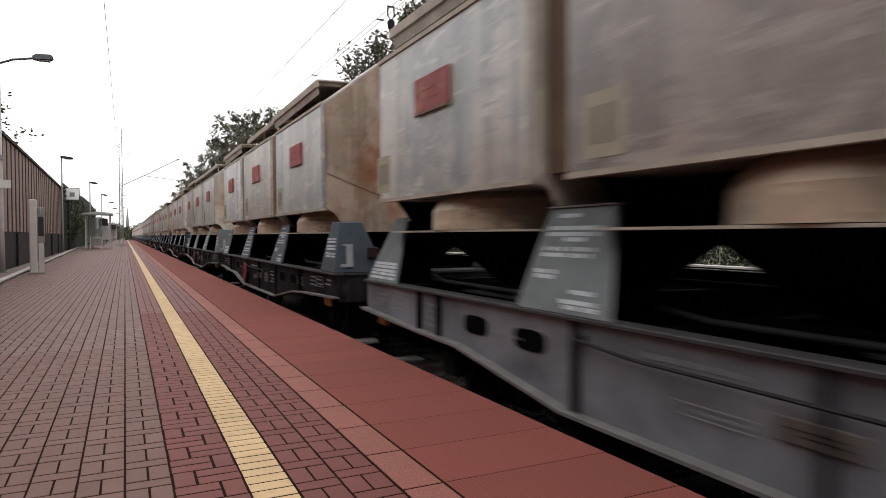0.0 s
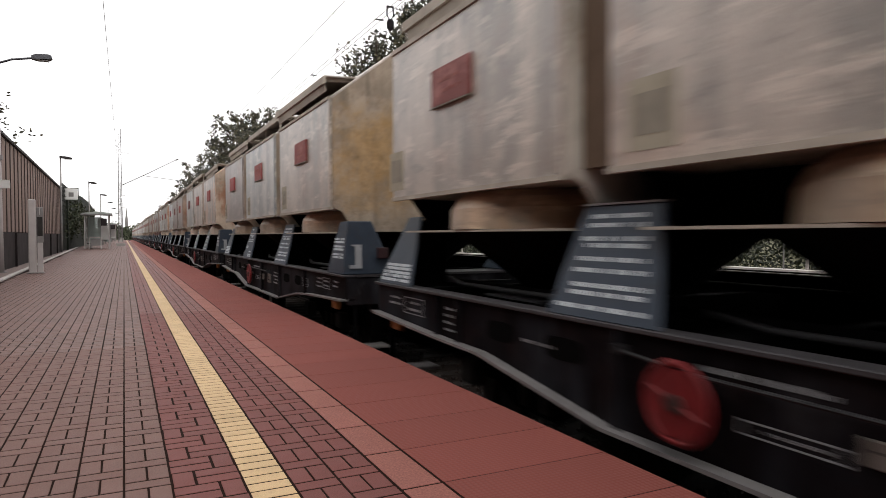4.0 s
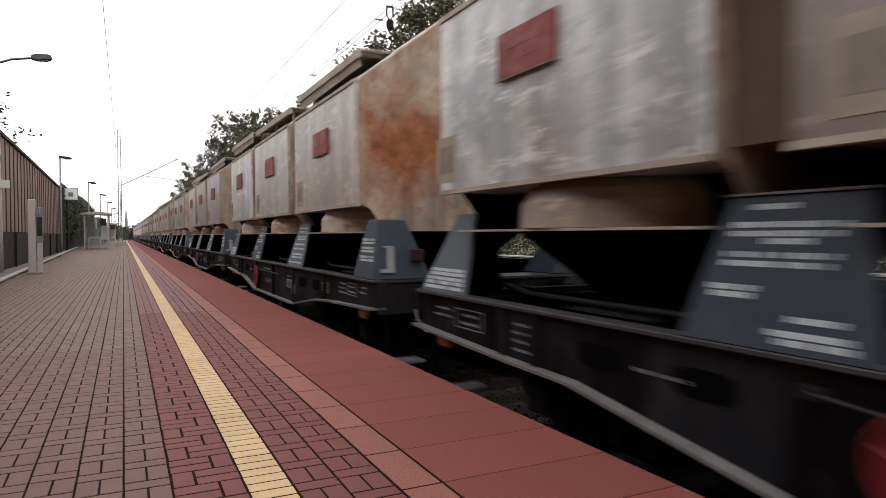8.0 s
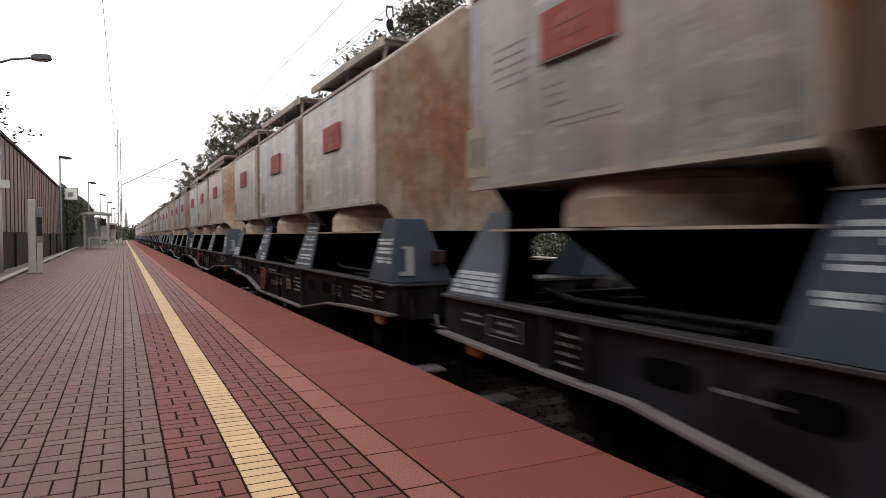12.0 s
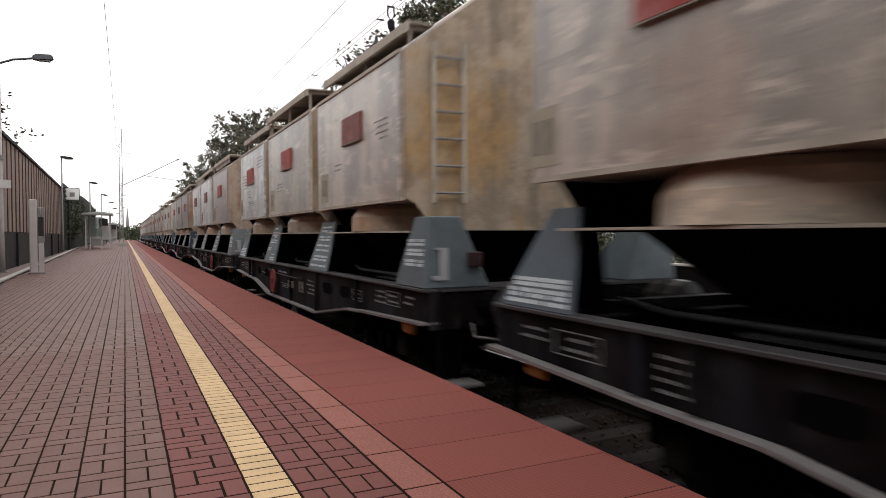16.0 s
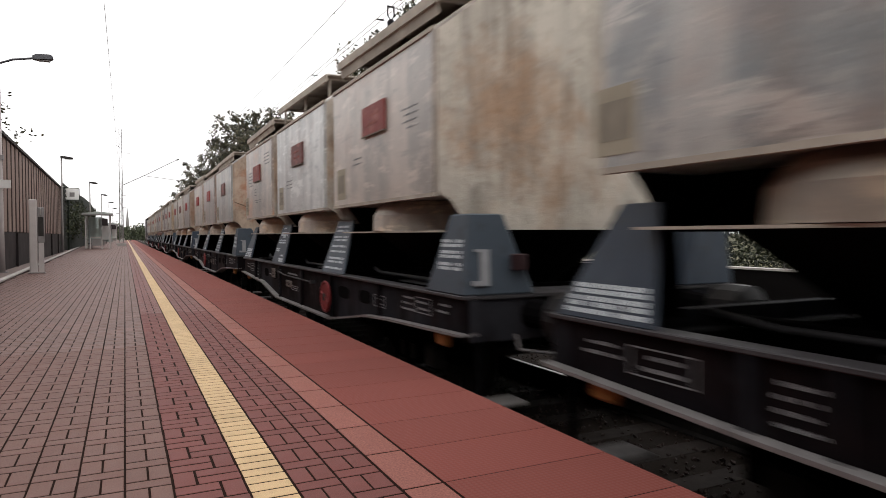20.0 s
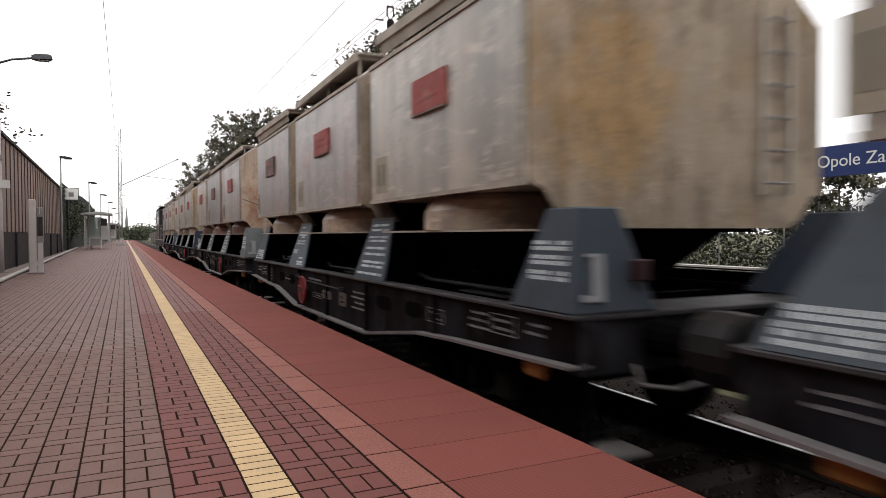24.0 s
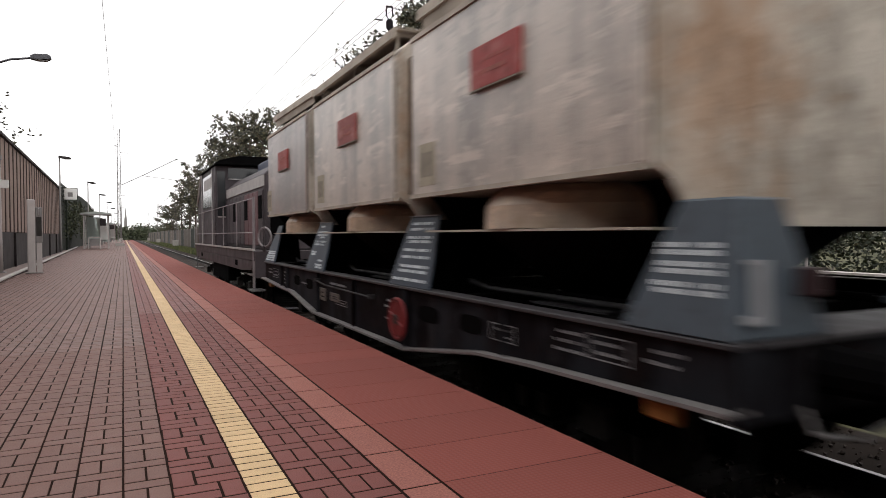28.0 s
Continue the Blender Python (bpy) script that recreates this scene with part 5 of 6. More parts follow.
        # shade below the silo is put into the cone's black
        part("inner_hopper", Geo().rod([(0, long / 2, 0.892), (0, long / 2, 1.16), (0, long / 2, CHUTE_LOW - 0.02)], [0.60, 0.68, 1.42], 28), BLACK_AND_SHADE, silo, "hopper cone coloured black for its shade")
        # raised walkway along the shoulder, with its bearers
        lid = part("roof_cover", Geo().box(-1.50, -1.02, 0.05, long - 0.04, 3.80, 3.822), LID_STEEL, silo, "rusty raised roof walkway", bevel=0.008)
        part("cover_rim", Geo().box(-1.515, -1.475, 0.05, long - 0.04, 3.71, 3.80), LID_STEEL, lid)
        for yy in (0.17, 1.5, long - 0.16):
            part("bearer", Geo().box(-1.47, -1.10, yy - 0.03, yy + 0.03, 3.76, 3.80), LID_STEEL, lid)
            part("stanchion", Geo().box(-1.435, -1.405, yy - 0.018, yy + 0.018, 3.46, 3.76), LID_STEEL, lid)
        if k != 1:
            part("skirt", Geo().loft([[(-1.47, 0.1, 3.62), (-1.47, long - 0.1, 3.60), (-1.455, long - 0.1, 3.60), (-1.455, 0.1, 3.62)], [(-1.49, 0.1, 3.71), (-1.49, long - 0.1, 3.71), (-1.475, long - 0.1, 3.71), (-1.475, 0.1, 3.71)]]), LID_STEEL, lid, "dented side sheet")
        # diagonal weld seam across the end sheet
        if k == 0:
            part("seam", Geo().rod([(-1.50, -0.03, 2.55), (-1.1, -0.03, 2.40), (-0.6, -0.03, 2.22)], 0.009, 5), RECESS, silo, "rusty diagonal seam")
    for k in range(2):
        y = BOX_L + k * (BOX_L + BOX_GAP)
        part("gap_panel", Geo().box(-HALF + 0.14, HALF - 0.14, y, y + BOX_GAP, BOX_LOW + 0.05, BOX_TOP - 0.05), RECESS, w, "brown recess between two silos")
    # ladder on the near end
    for x in (0.72, 1.06):
        part("ladder_rail", Geo().box(x - 0.02, x + 0.02, -0.10, -0.075, 2.02, 3.62), LID_STEEL, w)
    for i in range(6):
        z = 2.12 + i * 0.27
        part("rung", Geo().rod([(0.72, -0.088, z), (1.06, -0.088, z)], 0.014, 6), FRAME_EDGE, w)
    # brackets
    for s in (-1, 1):
        for y in (3.22, 6.67):
            br = part("bracket", bracket_leaning(s, y - 0.49, y + 0.49, y - 0.32, y + 0.345), BRACKET, w, "blue-grey leaning support bracket with white print", bevel=0.006)
            part("gusset", bracket_gusset(s, y), BLACK_AND_SHADE, br, "black web plate")
            if s > 0:
                continue
            part("head_plate", Geo().box(*sorted((s * 1.30, s * 1.36)), y - 0.33, y + 0.355, 1.88, 1.892), FRAME_EDGE, br, "worn head plate")
            r2 = random.Random(int(y * 10))
            if y > 5:
                rows = [(0.90, 0.0, 0.20), (0.78, -0.24, 0.30), (0.72, -0.22, 0.30), (0.67, -0.10, 0.12), (0.58, -0.22, 0.32), (0.52, -0.20, 0.32), (0.36, 0.12, 0.38), (0.31, 0.14, 0.36), (0.19, -0.30, -0.06), (0.10, -0.34, 0.02), (0.05, -0.36, 0.0)]
            else:
                rows = [(0.88, -0.22, 0.26), (0.80, -0.24, 0.28), (0.68, -0.28, 0.30), (0.62, -0.26, 0.28), (0.50, -0.30, 0.32), (0.40, -0.32, 0.34), (0.27, -0.36, 0.36), (0.20, -0.34, 0.30), (0.08, -0.38, 0.40)]
            g = slanted_print(r2, s, y, 1.545, -0.20, SILL_TOP, 0.68, rows)
            part("lettering", g, BRACKET_LETTER, br, "rows of unreadable white print")
        near = part("corner_bracket", bracket_end(s, S0 + 0.01, 0.20, -0.50, -0.16), BRACKET, w, "blue-grey corner bracket with a pale tag", bevel=0.012)
        far = part("corner_bracket", bracket_leaning(s, 9.43, 10.28, 9.60, 9.90), BRACKET, w, "blue-grey corner bracket with white print", bevel=0.006)
        part("gusset", bracket_gusset(s, 9.80), BLACK_AND_SHADE, far, "black web plate")
        if s > 0:
            continue
        g = Geo()       # a bent strip with a hooked foot
        for x0, x1, z0, z1 in ((1.30, 1.46, 1.28, 1.32), (1.30, 1.385, 1.32, 1.56), (1.30, 1.43, 1.56, 1.58)):
            ya, yb = S0 - 0.008 + (z0 - 1.2) * 0.045, S0 - 0.008 + (z1 - 1.2) * 0.045
            g.loft([[(s * x0, ya, z0), (s * x1, ya, z0), (s * x1, ya + 0.02, z0), (s * x0, ya + 0.02, z0)], [(s * x0, yb, z1), (s * x1, yb, z1), (s * x1, yb + 0.02, z1), (s * x0, yb + 0.02, z1)]])
        part("tag", g, TAG_GREY, near, "white bent strip")
        part("socket", Geo().box(*sorted((s * 0.96, s * 1.10)), S0 - 0.05, S0 + 0.01, 1.40, 1.54), LAMP_RED, near, "dull red tail lamp socket", bevel=0.01)
        rows = [(f, -0.46 + 0.05 * f, 0.09 - 0.22 * f) for f in (0.30, 0.355, 0.45, 0.505, 0.59, 0.645)]
        g = slanted_print(rng, s, 0, 1.545, -0.075, SILL_TOP, 0.675, rows)
        part("lettering", g, BRACKET_LETTER, near, "rows of unreadable white print")
        g = slanted_print(random.Random(5), s, 9.85, 1.545, -0.20, SILL_TOP, 0.68, [(0.05, -0.36, 0.36), (0.11, -0.35, 0.34), (0.16, -0.34, 0.33), (0.22, -0.33, 0.30), (0.27, -0.32, 0.30)])
        part("lettering", g, BRACKET_LETTER, far, "rows of unreadable white print")
    return w


LOCO_LONG = 1.222


def locomotive(at):
    """Diesel shunter that pushes the train: engine hood, cab with a raked windscreen at the far end, railings along the footway."""
    L = thing("diesel_locomotive", "weathered dark grey diesel shunting locomotive with footway railings", "locomotive", at=at)
    part("frame", Geo().box(-1.40, 1.40, 0.0, 10.5, 1.12, 1.35), LOCO_GREY, L, bevel=0.02)
    for s in (-1, 1):
        part("side_skirt", Geo().prism([(0.1, 1.12), (0.25, 0.93), (1.2, 0.86), (9.2, 0.86), (10.2, 0.93), (10.4, 1.12)], "x", *sorted((s * 1.34, s * 1.405))), LOCO_GREY, L, "dirty grey side skirt")
        part("battery_box", Geo().box(*sorted((s * 1.0, s * 1.338)), 3.6, 6.4, 0.42, 1.118), BLACK_AND_SHADE, L)
        for y in (2.0, 8.6):
            part("skirt_hatch", Geo().prism([(y - 0.14, 0.95), (y + 0.14, 0.95), (y + 0.14, 1.08), (y - 0.14, 1.08)], "x", *sorted((s * 1.406, s * 1.42))), BLACK_AND_SHADE, L, "dark hatch")
        part("tread_edge", Geo().box(*sorted((s * 1.38, s * 1.43)), 0.0, 10.5, 1.352, 1.40), LOCO_CREAM, L, "pale footway edge")
    hood = part("engine_hood", Geo().prism([(-1.02, 1.352), (1.02, 1.352), (1.02, 3.15), (0.72, 3.42), (-0.72, 3.42), (-1.02, 3.15)], "y", 0.55, 5.6), LOCO_GREY, L, "dark grey engine hood", bevel=0.03)
    for s in (-1, 1):
        for i in range(9):
            y = 0.65 + i * 0.545
            door = part("hood_door", Geo().box(*sorted((s * 1.02, s * 1.05)), y, y + 0.49, 1.45, 2.78), LOCO_PINK if i in (1, 2, 3) else LOCO_GREY, hood, "engine room door", bevel=0.01)
            if i % 3 == 0:
                part("louvre", Geo().box(*sorted((s * 1.05, s * 1.062)), y + 0.06, y + 0.43, 2.1, 2.65), BLACK_AND_SHADE, door, "dark louvre")
        part("pale_band", Geo().box(*sorted((s * 1.02, s * 1.045)), 0.6, 5.55, 2.86, 3.12), LOCO_CREAM, hood, "cream painted band")
    part("roof_housing", Geo().box(-0.55, 0.55, 0.9, 3.4, 3.42, 3.72), LOCO_BLUE, hood, "dark blue roof housing", bevel=0.05)
    part("exhaust", Geo().rod([(0, 4.2, 3.4), (0, 4.2, 3.85)], 0.14, 10), BLACK_AND_SHADE, hood)
    part("radiator_grille", Geo().box(-0.9, 0.9, 0.52, 0.55, 1.7, 3.0), BLACK_AND_SHADE, hood, "black radiator grille")
    cabin = part("cab", Geo().prism([(5.6, 1.352), (10.0, 1.352), (10.05, 2.85), (8.75, 3.92), (5.6, 3.92)], "x", -1.36, 1.36), LOCO_GREY, L, "grey cab with a raked windscreen", bevel=0.03)
    part("cab_roof", Geo().prism([(-1.44, 3.90), (1.44, 3.90), (1.30, 4.04), (0.7, 4.20), (-0.7, 4.20), (-1.30, 4.04)], "y", 5.3, 8.95), BLACK_AND_SHADE, cabin, "dark rounded cab roof", bevel=0.02)
    for s in (-1, 1):
        wd = part("side_window", Geo().box(*sorted((s * 1.36, s * 1.375)), 6.3, 8.5, 2.65, 3.74), WINDOW, cabin, "dark cab window")
        part("blind", Geo().box(*sorted((s * 1.376, s * 1.382)), 6.4, 8.1, 3.25, 3.62), LOCO_CREAM, wd, "white sun blind")
        part("cab_door", Geo().box(*sorted((s * 1.36, s * 1.385)), 5.68, 6.2, 1.4, 3.4), LOCO_GREY, cabin, bevel=0.01)
    for s in (-1, 1):
        for y in (6.15, 8.6):
            part("door_pillar", Geo().box(*sorted((s * 1.386, s * 1.40)), y, y + 0.06, 1.36, 3.88), LOCO_CREAM, cabin, "pale edge strip")
    for x0, x1, z0, z1 in ((-1.31, -1.07, 2.30, 3.72), (-0.98, -0.06, 3.50, 3.84), (0.06, 0.98, 3.50, 3.84), (1.07, 1.31, 2.30, 3.72)):
        rear = part("rear_window", Geo().box(x0, x1, 5.575, 5.598, z0, z1), WINDOW, cabin, "dark rear cab window")
        part("window_bar", Geo().box(x0, x1, 5.555, 5.574, z0 - 0.03, z0), LOCO_CREAM, rear, "pale sill strip")
    for x0, x1 in ((-1.25, -0.08), (0.08, 1.25)):
        part("windscreen", Geo().loft([[(x0, 10.07, 2.89), (x1, 10.07, 2.89), (x1, 9.99, 2.85), (x0, 9.99, 2.85)],
                                       [(x0, 8.95, 3.82), (x1, 8.95, 3.82), (x1, 8.87, 3.78), (x0, 8.87, 3.78)]]), WINDOW, cabin, "raked windscreen")
    for s in (-1, 1):
        part("screen_pillar", Geo().rod([(s * 1.37, 10.06, 2.85), (s * 1.37, 8.78, 3.92)], 0.05, 5), LOCO_CREAM, cabin, "pale windscreen pillar")
    for s in (-1, 1):
        for y in (0.1, 2.1, 4.1, 6.2, 8.3, 10.4):
            part("railing_post", Geo().rod([(s * 1.38, y, 1.35), (s * 1.38, y, 2.53)], 0.015, 6), LOCO_RAIL, L)
        part("handrail", Geo().rod([(s * 1.38, 0.1, 2.53), (s * 1.38, 10.4, 2.53)], 0.013, 6), LOCO_RAIL, L, "pale handrail")
        part("handrail", Geo().rod([(s * 1.38, 0.1, 1.76), (s * 1.38, 10.4, 1.76)], 0.013, 6), LOCO_RAIL, L, "pale handrail")
        part("corner_pillar", Geo().rod([(s * 1.39, 0.05, 0.5), (s * 1.39, 0.05, 2.56)], 0.03, 6), LOCO_RAIL, L, "pale corner grab post")
        for z in (0.45, 0.80):
            part("step", Geo().box(*sorted((s * 1.15, s * 1.45)), 0.02, 0.45, z, z + 0.03), FRAME_EDGE, L)
            part("step", Geo().box(*sorted((s * 1.15, s * 1.45)), 10.05, 10.48, z, z + 0.03), FRAME_EDGE, L)
        part("step_hanger", Geo().box(*sorted((s * 1.36, s * 1.40)), 10.2, 10.25, 0.45, 1.12), FRAME_EDGE, L)
    for y, d in ((0.0, -1), (10.5, 1)):
        for s in (-1, 1):
            bf = part("buffer", Geo().rod([(0, 0, 0), (0, d * 0.4, 0)], 0.11, 10), STEEL_DARK, L, at=pose(s * 0.875, y, 1.05))
            part("buffer_head", Geo().rod([(0, d * 0.4, 0), (0, d * 0.6, 0)], 0.25, 14), STEEL_DARK, bf)
        part("buffer_beam", Geo().box(-1.38, 1.38, min(y, y + d * 0.05), max(y, y + d * 0.05), 0.75, 1.34), LOCO_GREY, L)
    part("hand_wheel", Geo().ring((-1.22, -0.25, 1.66), (1, 0.5, 0), 0.21, 0.022, 20, 5), LOCO_RAIL, L, "grey brake hand wheel")
    part("wheel_stand", Geo().rod([(-1.22, -0.2, 1.35), (-1.22, -0.25, 1.47)], 0.04, 6), LOCO_GREY, L)
    for ob in L.children_recursive:       # true length over the headstocks: 12.8 m
        ob.matrix_basis = Matrix.Translation((ob.location.x, ob.location.y * LOCO_LONG, ob.location.z))
        ob.data.transform(Matrix.Diagonal((1, LOCO_LONG, 1, 1)))
    for y in (2.8, 10.0):
        bogie(L, y)
    return L


# the last wagon's place along the track, second by second
RUN = [(0.0, 262.50), (1.0, 252.88), (2.0, 243.70), (3.0, 234.98), (6.0, 207.19), (7.0, 198.09), (8.0, 188.51), (9.0, 179.43), (10.0, 170.26), (11.0, 160.85), (12.0, 151.73),
       (15.0, 124.0), (16.0, 114.71), (17.0, 105.53), (18.0, 95.98), (19.0, 86.67), (20.0, 77.70), (21.0, 68.04), (24.0, 40.02), (25.0, 30.81), (26.0, 21.55), (27.0, 12.20), (28.0, 2.61)]
COUNT = 23
SLACK = {10: -0.07, 14: -0.05}      # couplings drawn out ahead of these wagons
first = wagon(pose(TRACK_X, RUN[0][1], RAIL_Z))
WAGONS = [first]
for k in range(1, COUNT):
    WAGONS.append(copy_thing(first, pose(TRACK_X, RUN[0][1] - k * PERIOD, RAIL_Z)))
rng = random.Random(404)
for w in WAGONS:
    for ob in w.children_recursive:
        if ob.name.startswith("roof_cover"):
            ob.matrix_basis = pose(0, 0, rng.uniform(-0.02, 0.09), rng.gauss(0, 0.6), rng.gauss(0, 0.6), 0)
        elif ob.name.startswith(("lettering", "print")):
            ob["kind"] = "stuff"
for ob in list(WAGONS[-1].children_recursive):
    if ob.name.startswith(("brake_wheel", "dished_disc", "spoke", "hub")):
        bpy.data.objects.remove(ob)
# the paints of each wagon, counted from the last: its silos from the near end, end sheet, hoppers; ladder: 0 none, 1 right, -1 left
BL, IC, PA, BR, GR, RD, OC, UM = SIDE_BLUE, SIDE_ICE, SIDE_PALE, SIDE_BROWN, SIDE_GREEN, SIDE_RED, SIDE_OCHRE, SIDE_UMBER
LOOKS = {0: ((PA, PA, BR), END_PALE, CHUTE_PAINT, 0), 1: ((GR, GR, PA), END_OCHRE, CHUTE_PAINT, 1), 2: ((RD, UM, PA), END_RUST, CHUTE_RED, 0), 3: ((GR, RD, BR), END_OCHRE, CHUTE_PAINT, 1),
         4: ((BR, PA, GR), END_BROWN, CHUTE_PAINT, 1), 5: ((BL, RD, PA), END_RUST, CHUTE_PALE, 0), 6: ((PA, IC, OC), END_PALE, CHUTE_PALE, 0), 7: ((UM, BR, BL), END_BROWN, CHUTE_PAINT, -1),
         8: ((BR, IC, IC), END_BROWN, CHUTE_PAINT, 1), 9: ((PA, GR, IC), END_OCHRE, CHUTE_PAINT, -1), 10: ((BR, BR, PA), END_BROWN, CHUTE_PALE, 0), 11: ((OC, OC, IC), END_RUST, CHUTE_PAINT, 1),
         12: ((PA, PA, GR), END_BROWN, CHUTE_PALE, 0), 13: ((BR, GR, SIDE_DARK), END_RUST, CHUTE_PAINT, 0), 14: ((BR, BR, PA), END_BROWN, CHUTE_RED, 1), 15: ((PA, BL, IC), END_RUST, CHUTE_PALE, 0),
         16: ((BR, BR, IC), END_BROWN, CHUTE_PAINT, -1), 17: ((OC, PA, BL), END_RUST, CHUTE_PALE, 0), 18: ((PA, BL, BR), END_OCHRE, CHUTE_PAINT, 1), 19: ((BL, PA, PA), END_PALE, CHUTE_PAINT, 0),
         20: ((BL, BL, BR), END_PALE, CHUTE_PAINT, 1), 21: ((BL, GR, IC), END_BROWN, CHUTE_PAINT, 0), 22: ((BR, BR, BL), END_PALE, CHUTE_PAINT, 1)}
WORDS = {BL: "blue-grey", IC: "pale blue-grey", PA: "pale beige", BR: "brown-grey", GR: "greenish grey", RD: "red-stained grey", OC: "ochre-stained grey", UM: "umber-grey",
         END_RUST: "rust-blotched", END_BROWN: "brown", END_PALE: "pale", END_OCHRE: "ochre-stained"}
for k, w in enumerate(WAGONS):
    tagged(w, "dusty %s three-silo cement wagon with %s end on black underframe" % (WORDS[LOOKS[k][0][0]], WORDS[LOOKS[k][1]]), "freight wagon", "wagons of the train")
    side, end, hop, ladder = LOOKS[k]
    order = sorted((ob for ob in w.children if ob.name.split(".")[0] == "silo"), key=lambda o: o.matrix_basis.translation.y)
    for ob in list(w.children_recursive):
        kind_of = ob.name.split(".")[0]
        paint = {"silo": side[order.index(ob)] if ob in order else None, "corner_rib": side[order.index(ob.parent)] if ob.parent in order else None, "end_sheet": end, "chute": hop}.get(kind_of)
        if paint is not None:
            ob.material_slots[0].link = "OBJECT"
            ob.material_slots[0].material = paint
        elif kind_of == "lettering" and ob.parent in order and k not in (4, 6, 8, 9, 13, 20):
            bpy.data.objects.remove(ob)
        elif kind_of == ("skirt" if k in (2, 7, 9, 12, 16, 20) else "stanchion") and ob.parent.parent is not order[1]:
            bpy.data.objects.remove(ob)      # open walkways on some wagons, sheeted ones on the rest
        elif kind_of == "seam" and k not in (2, 5, 19, 21, 22):
            bpy.data.objects.remove(ob)
        elif kind_of in ("ladder_rail", "rung"):
            if ladder == 0:
                bpy.data.objects.remove(ob)
            elif ladder < 0:
                ob.matrix_basis = pose(-1.95, 0, 0)
for k in (15, 21):
    for ob in WAGONS[k].children:
        if ob.name.startswith("brake_wheel"):
            ob.matrix_basis = pose(-1.60, 6.3, 0.88)
for k in (0, 1, 2, 6, 8):       # these run the other way round: the brake wheel sits nearer the near end
    for ob in WAGONS[k].children:
        if ob.name.startswith("brake_wheel"):
            ob.matrix_basis = pose(-1.60, 3.33, 0.88)
for k, large, small, lift in ((0, 0.76, 2.03, 0), (1, 0.76, 2.03, 0), (2, 0.76, 2.03, 0), (6, 0.89, 2.88, 0.12), (8, 0.76, 2.03, 0), (15, -1.31, -0.87, -0.06)):
    for ob in WAGONS[k].children_recursive:     # their data plates sit elsewhere along the beam
        if ob.name.startswith("data_plate"):
            wide_one = ob.data.vertices[0].co.y > 4.5
            ob.matrix_basis = pose(0, large if wide_one else small, 0 if wide_one else lift)
for k in (14, 19, 21):       # here the two kinds of print have changed places
    for ob in WAGONS[k].children:
        if ob.name.split(".")[0] == "bracket":
            ob.matrix_basis = pose(0, 3.45 if ob.data.vertices[0].co.y < 5 else -3.45, 0)
for k, paint, kinds in ((1, BRACKET_LIGHT, ("bracket",)), (14, BRACKET_LIGHT, ("bracket",)), (17, BRACKET_LIGHT, ("bracket",)), (9, BRACKET_LIGHT, ("bracket", "corner_bracket")), (2, BRACKET_PALE, ("bracket", "corner_bracket")), (8, BRACKET_PALE, ("bracket", "corner_bracket")), (20, BRACKET_PALE, ("bracket", "corner_bracket")), (22, BRACKET_PALE, ("bracket", "corner_bracket")),
                        (22, FRAME_DUST_SHEEN, ("side_beam",))):
    for ob in WAGONS[k].children:
        if ob.name.split(".")[0] in kinds:
            ob.material_slots[0].link = "OBJECT"
            ob.material_slots[0].material = paint
LOCO = locomotive(pose(TRACK_X, RUN[0][1] + 12.27, RAIL_Z))


# ---------------------------------------------------------------- paving, piece by piece
PIECE = {}
JOINT_Y = 0.0062      # half the width of a joint across the platform


def brick_mesh(dx, dy, mat, key):
    """One paver with a worn, chamfered rim."""
    if (mat.name, dx, dy) not in PIECE:
        a, b, c = dx / 2 - 0.0045, dy / 2 - JOINT_Y, 0.0022
        PIECE[(mat.name, dx, dy)] = Geo().loft([[(-a, -b, -0.06), (a, -b, -0.06), (a, b, -0.06), (-a, b, -0.06)], [(-a, -b, -c), (a, -b, -c), (a, b, -c), (-a, b, -c)],
                                           [(-a + c, -b + c, 0), (a - c, -b + c, 0), (a - c, b - c, 0), (-a + c, b - c, 0)]]).mesh(key, mat)
    return PIECE[(mat.name, dx, dy)]


def lay(parent, key, mat, rest, bricks, limit, label, behind=()):
    """Bricks (x, y, dx, dy): the nearest are objects of their own, the rest and those behind are one mesh."""
    rng = random.Random(len(bricks))
    bricks = sorted(bricks, key=lambda b: b[1])
    for x, y, dx, dy in bricks[:limit]:
        part(key, brick_mesh(dx, dy, mat, key), None, parent, at=pose(x, y, rng.uniform(-0.0005, 0.0005), rng.gauss(0, 0.08), rng.gauss(0, 0.08), rng.gauss(0, 0.4)))
    vs, fs = [], []
    for x, y, dx, dy in bricks[limit:] + list(behind):
        z = rng.uniform(-0.0006, 0.0006)
        a, b, c = dx / 2 - 0.0045, dy / 2 - JOINT_Y, 0.0022
        k = len(vs)
        vs += [(x - a, y - b, -0.03), (x + a, y - b, -0.03), (x + a, y + b, -0.03), (x - a, y + b, -0.03),
               (x - a + c, y - b + c, z), (x + a - c, y - b + c, z), (x + a - c, y + b - c, z), (x - a + c, y + b - c, z)]
        fs += [(k + 4, k + 5, k + 6, k + 7), (k, k + 1, k + 5, k + 4), (k + 1, k + 2, k + 6, k + 5), (k + 2, k + 3, k + 7, k + 6), (k + 3, k, k + 4, k + 7)]
    me = bpy.data.meshes.new(key + "_rest")
    me.from_pydata(vs, [], fs)
    me.materials.append(rest)
    ob = new(key + "_rest", me)
    ob.parent = parent
    ob["kind"] = "stuff"
    ob["label"] = label
    return ob


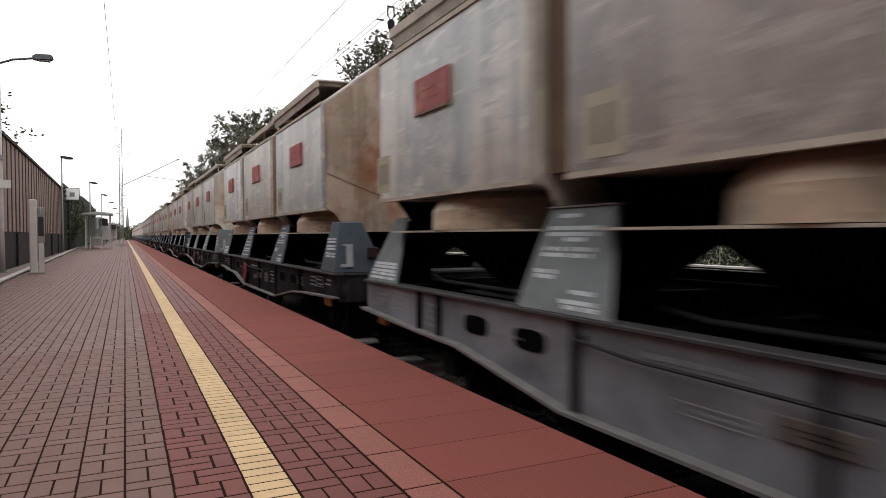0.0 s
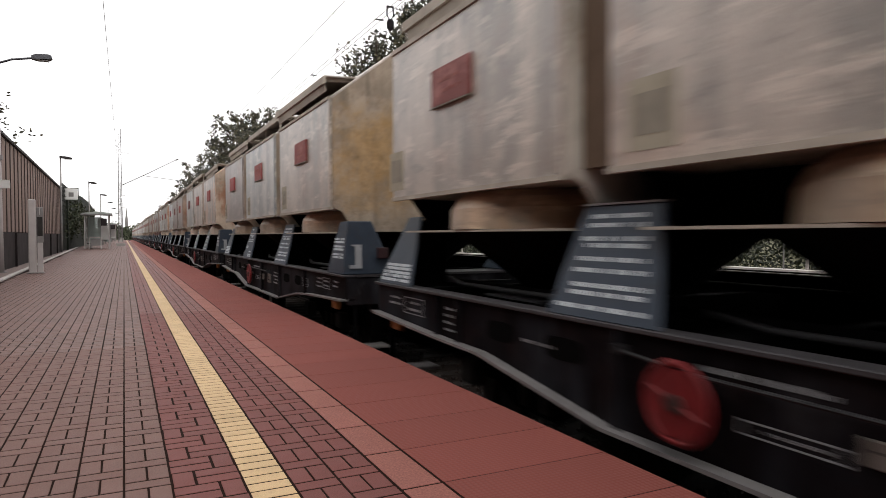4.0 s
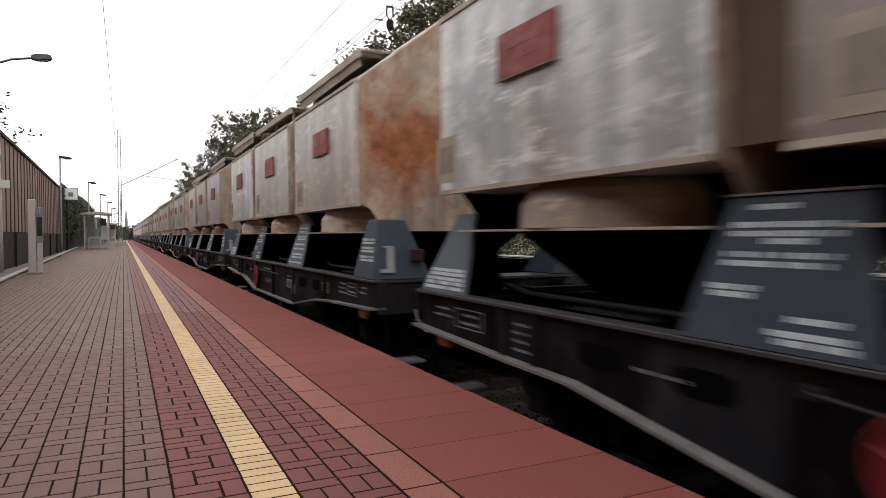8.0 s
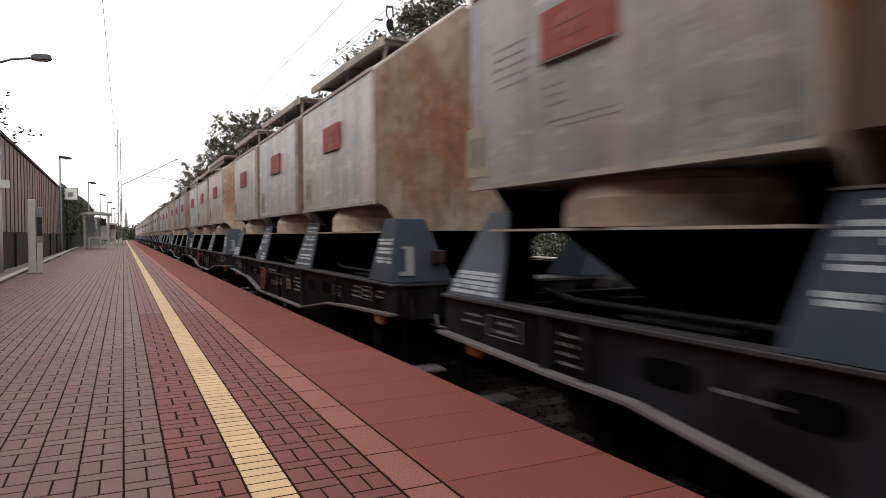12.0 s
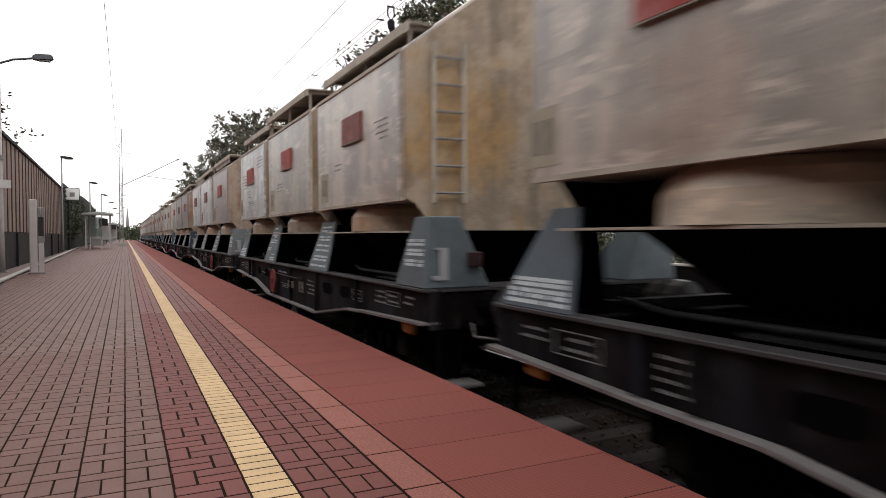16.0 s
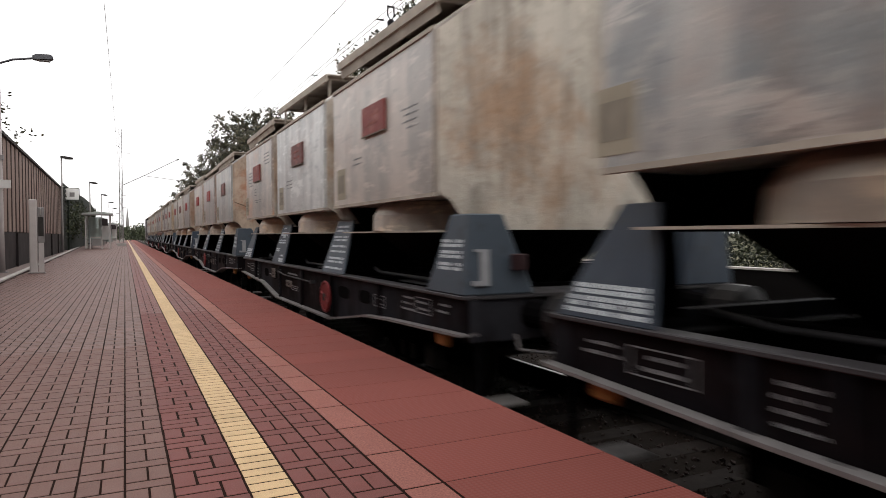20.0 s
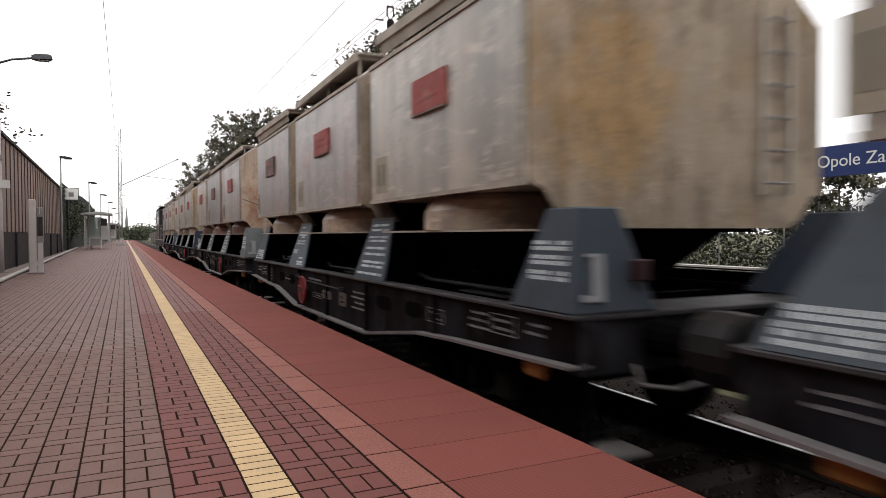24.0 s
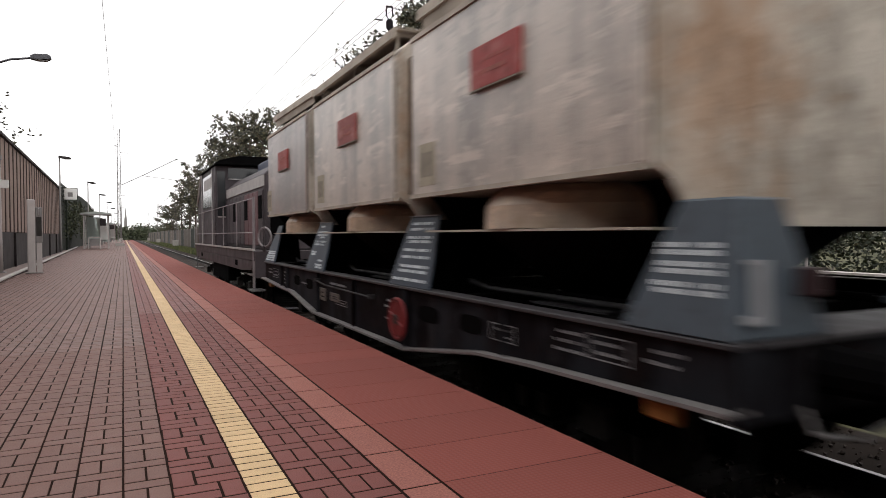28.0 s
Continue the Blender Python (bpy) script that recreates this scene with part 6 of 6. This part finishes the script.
def column(x, phase, y0, y1, fine_to, w=0.2):
    """A 20 cm column: one brick across, then two along, over and over; far off the pair is laid as one."""
    out = []
    y = phase - math.floor((phase - y0) / 0.3) * 0.3
    while y < y1:
        if y < fine_to:
            out += [(x, y + 0.05, w, 0.1), (x - w / 4, y + 0.2, w / 2, 0.2), (x + w / 4, y + 0.2, w / 2, 0.2)]
        else:
            out += [(x, y + 0.05, w, 0.1), (x, y + 0.2, w, 0.2)]
        y += 0.3
    return out


paving = thing("grey_paving", "grey-brown concrete block paving of the platform", "paving", kind="structure")
bricks, back = [], []
for i in range(22):
    x = 0.085 - 0.2 * i
    y0 = max(1.9, (x - KERB_X0 - 0.1) / KERB_K)
    near = max(1.9, -x * 5.6 - 0.5)
    bricks += column(x, 3.269 if i % 2 == 0 else 3.475, near, FAR_Y - 1, 36)
    back += column(x, 3.269 if i % 2 == 0 else 3.475, -11.6, near, 36)
bricks = [b for b in bricks if b[0] - 0.1 > KERB_X0 + KERB_K * b[1] + 0.07]
back = [b for b in back if b[0] - 0.1 > KERB_X0 + KERB_K * b[1] + 0.07]
lay(paving, "paving_brick", GREY_PAVER, GREY_PAVER_REST, bricks, 300, "grey-brown paving blocks further along", back)

redp = thing("red_paving", "dull red concrete block paving beside the yellow line", "paving", kind="structure")
bricks = []
y, flip = 2.005 - 68 * 0.2, 0
while y < FAR_Y - 1:
    xs = 0.185
    if flip:
        bricks += [(xs + 0.1, y + 0.05, 0.2, 0.1), (xs + 0.1, y + 0.15, 0.2, 0.1), (xs + 0.253, y + 0.1, 0.1, 0.2)]
    else:
        bricks += [(xs + 0.053, y + 0.1, 0.1, 0.2), (xs + 0.206, y + 0.05, 0.2, 0.1), (xs + 0.206, y + 0.15, 0.2, 0.1)]
    y, flip = y + 0.2, 1 - flip
back = [b for b in bricks if b[1] < 2.005]
bricks = [b for b in bricks if b[1] >= 2.005]
for x, ph, wide in ((0.7935, 2.914, 0.205), (1.0035, 2.99, 0.212)):
    back += column(x, ph, -11.6, 1.9, 36, wide)
    bricks += column(x, ph, 1.9, FAR_Y - 1, 36, wide)
lay(redp, "paving_brick", RED_PAVER, RED_PAVER_REST, bricks, 300, "dull red paving blocks further along", back)

line = thing("yellow_line", "worn yellow safety line of narrow blocks", "safety line", kind="structure")
bricks = [(0.59, 1.95 + i * 0.1, 0.198, 0.1) for i in range(int((FAR_Y - 3) / 0.1))]
lay(line, "yellow_block", YELLOW_PAVER, YELLOW_PAVER_REST, bricks, 300, "yellow blocks further along", [(0.59, 1.85 - i * 0.1, 0.198, 0.1) for i in range(134)])

edge = thing("platform_edge", "wide red studded slabs and kerbs along the platform edge", "platform edge", kind="structure")
kerb_piece = Geo().box(-0.098, 0.098, -0.2495, 0.2495, -0.10, 0.001).mesh("kerb_stone", KERB_RED, 0.003)
slab_piece = Geo().box(-0.468, 0.475, -0.2535, 0.2535, -0.12, 0.0).mesh("edge_slab", EDGE_SLAB, 0.002)
for i in range(300):
    y = 1.953 + i * 0.514
    part("kerb_stone", kerb_piece, None, edge, at=pose(1.217, y, 0))
    part("edge_slab", slab_piece, None, edge, at=pose(1.797, y, 0, 0, 0, 0))
for i in range(-26, 0):
    y = 1.953 + i * 0.514
    part("kerb_stone", kerb_piece, None, edge, at=pose(1.217, y, 0))
    part("edge_slab", slab_piece, None, edge, at=pose(1.797, y, 0))
for i in range(300, 365):
    y = 1.953 + i * 0.514
    part("edge_slab", slab_piece, None, edge, at=pose(1.797, y, 0))


# ---------------------------------------------------------------- movement
def motions():
    """The train rolls towards the camera; wheels turn while they are near."""
    for k, w in enumerate(WAGONS):
        walk(w, [(t, pose(TRACK_X, y - k * PERIOD + SLACK.get(k, 0.0), RAIL_Z)) for t, y in RUN])
    walk(LOCO, [(t, pose(TRACK_X, y + 12.27, RAIL_Z)) for t, y in RUN])
    for thing_ob in WAGONS + [LOCO]:
        for ob in thing_ob.children_recursive:
            if not ob.name.startswith("wheelset"):
                continue
            k = WAGONS.index(thing_ob) if thing_ob in WAGONS else 0
            base = ob.matrix_basis.translation.copy()
            rows = []
            start = max(0.0, (RUN[0][1] - k * PERIOD - 22) / 9.3)
            end = min(28.0, start + 3.6)
            times = [0.0] if start > 0.05 else []
            tt = start
            while tt < end:
                times.append(tt)
                tt += 0.0667
            times += [end] + ([28.0] if end < 27.95 else [])
            for tt in times:
                ang = max(0.0, min(tt, end) - start) * 9.3 / 0.46
                rows.append((tt, Matrix.Translation(base) @ Matrix.Rotation(ang, 4, "X")))
            if start >= 28.0:
                continue
            walk(ob, rows)


motions()
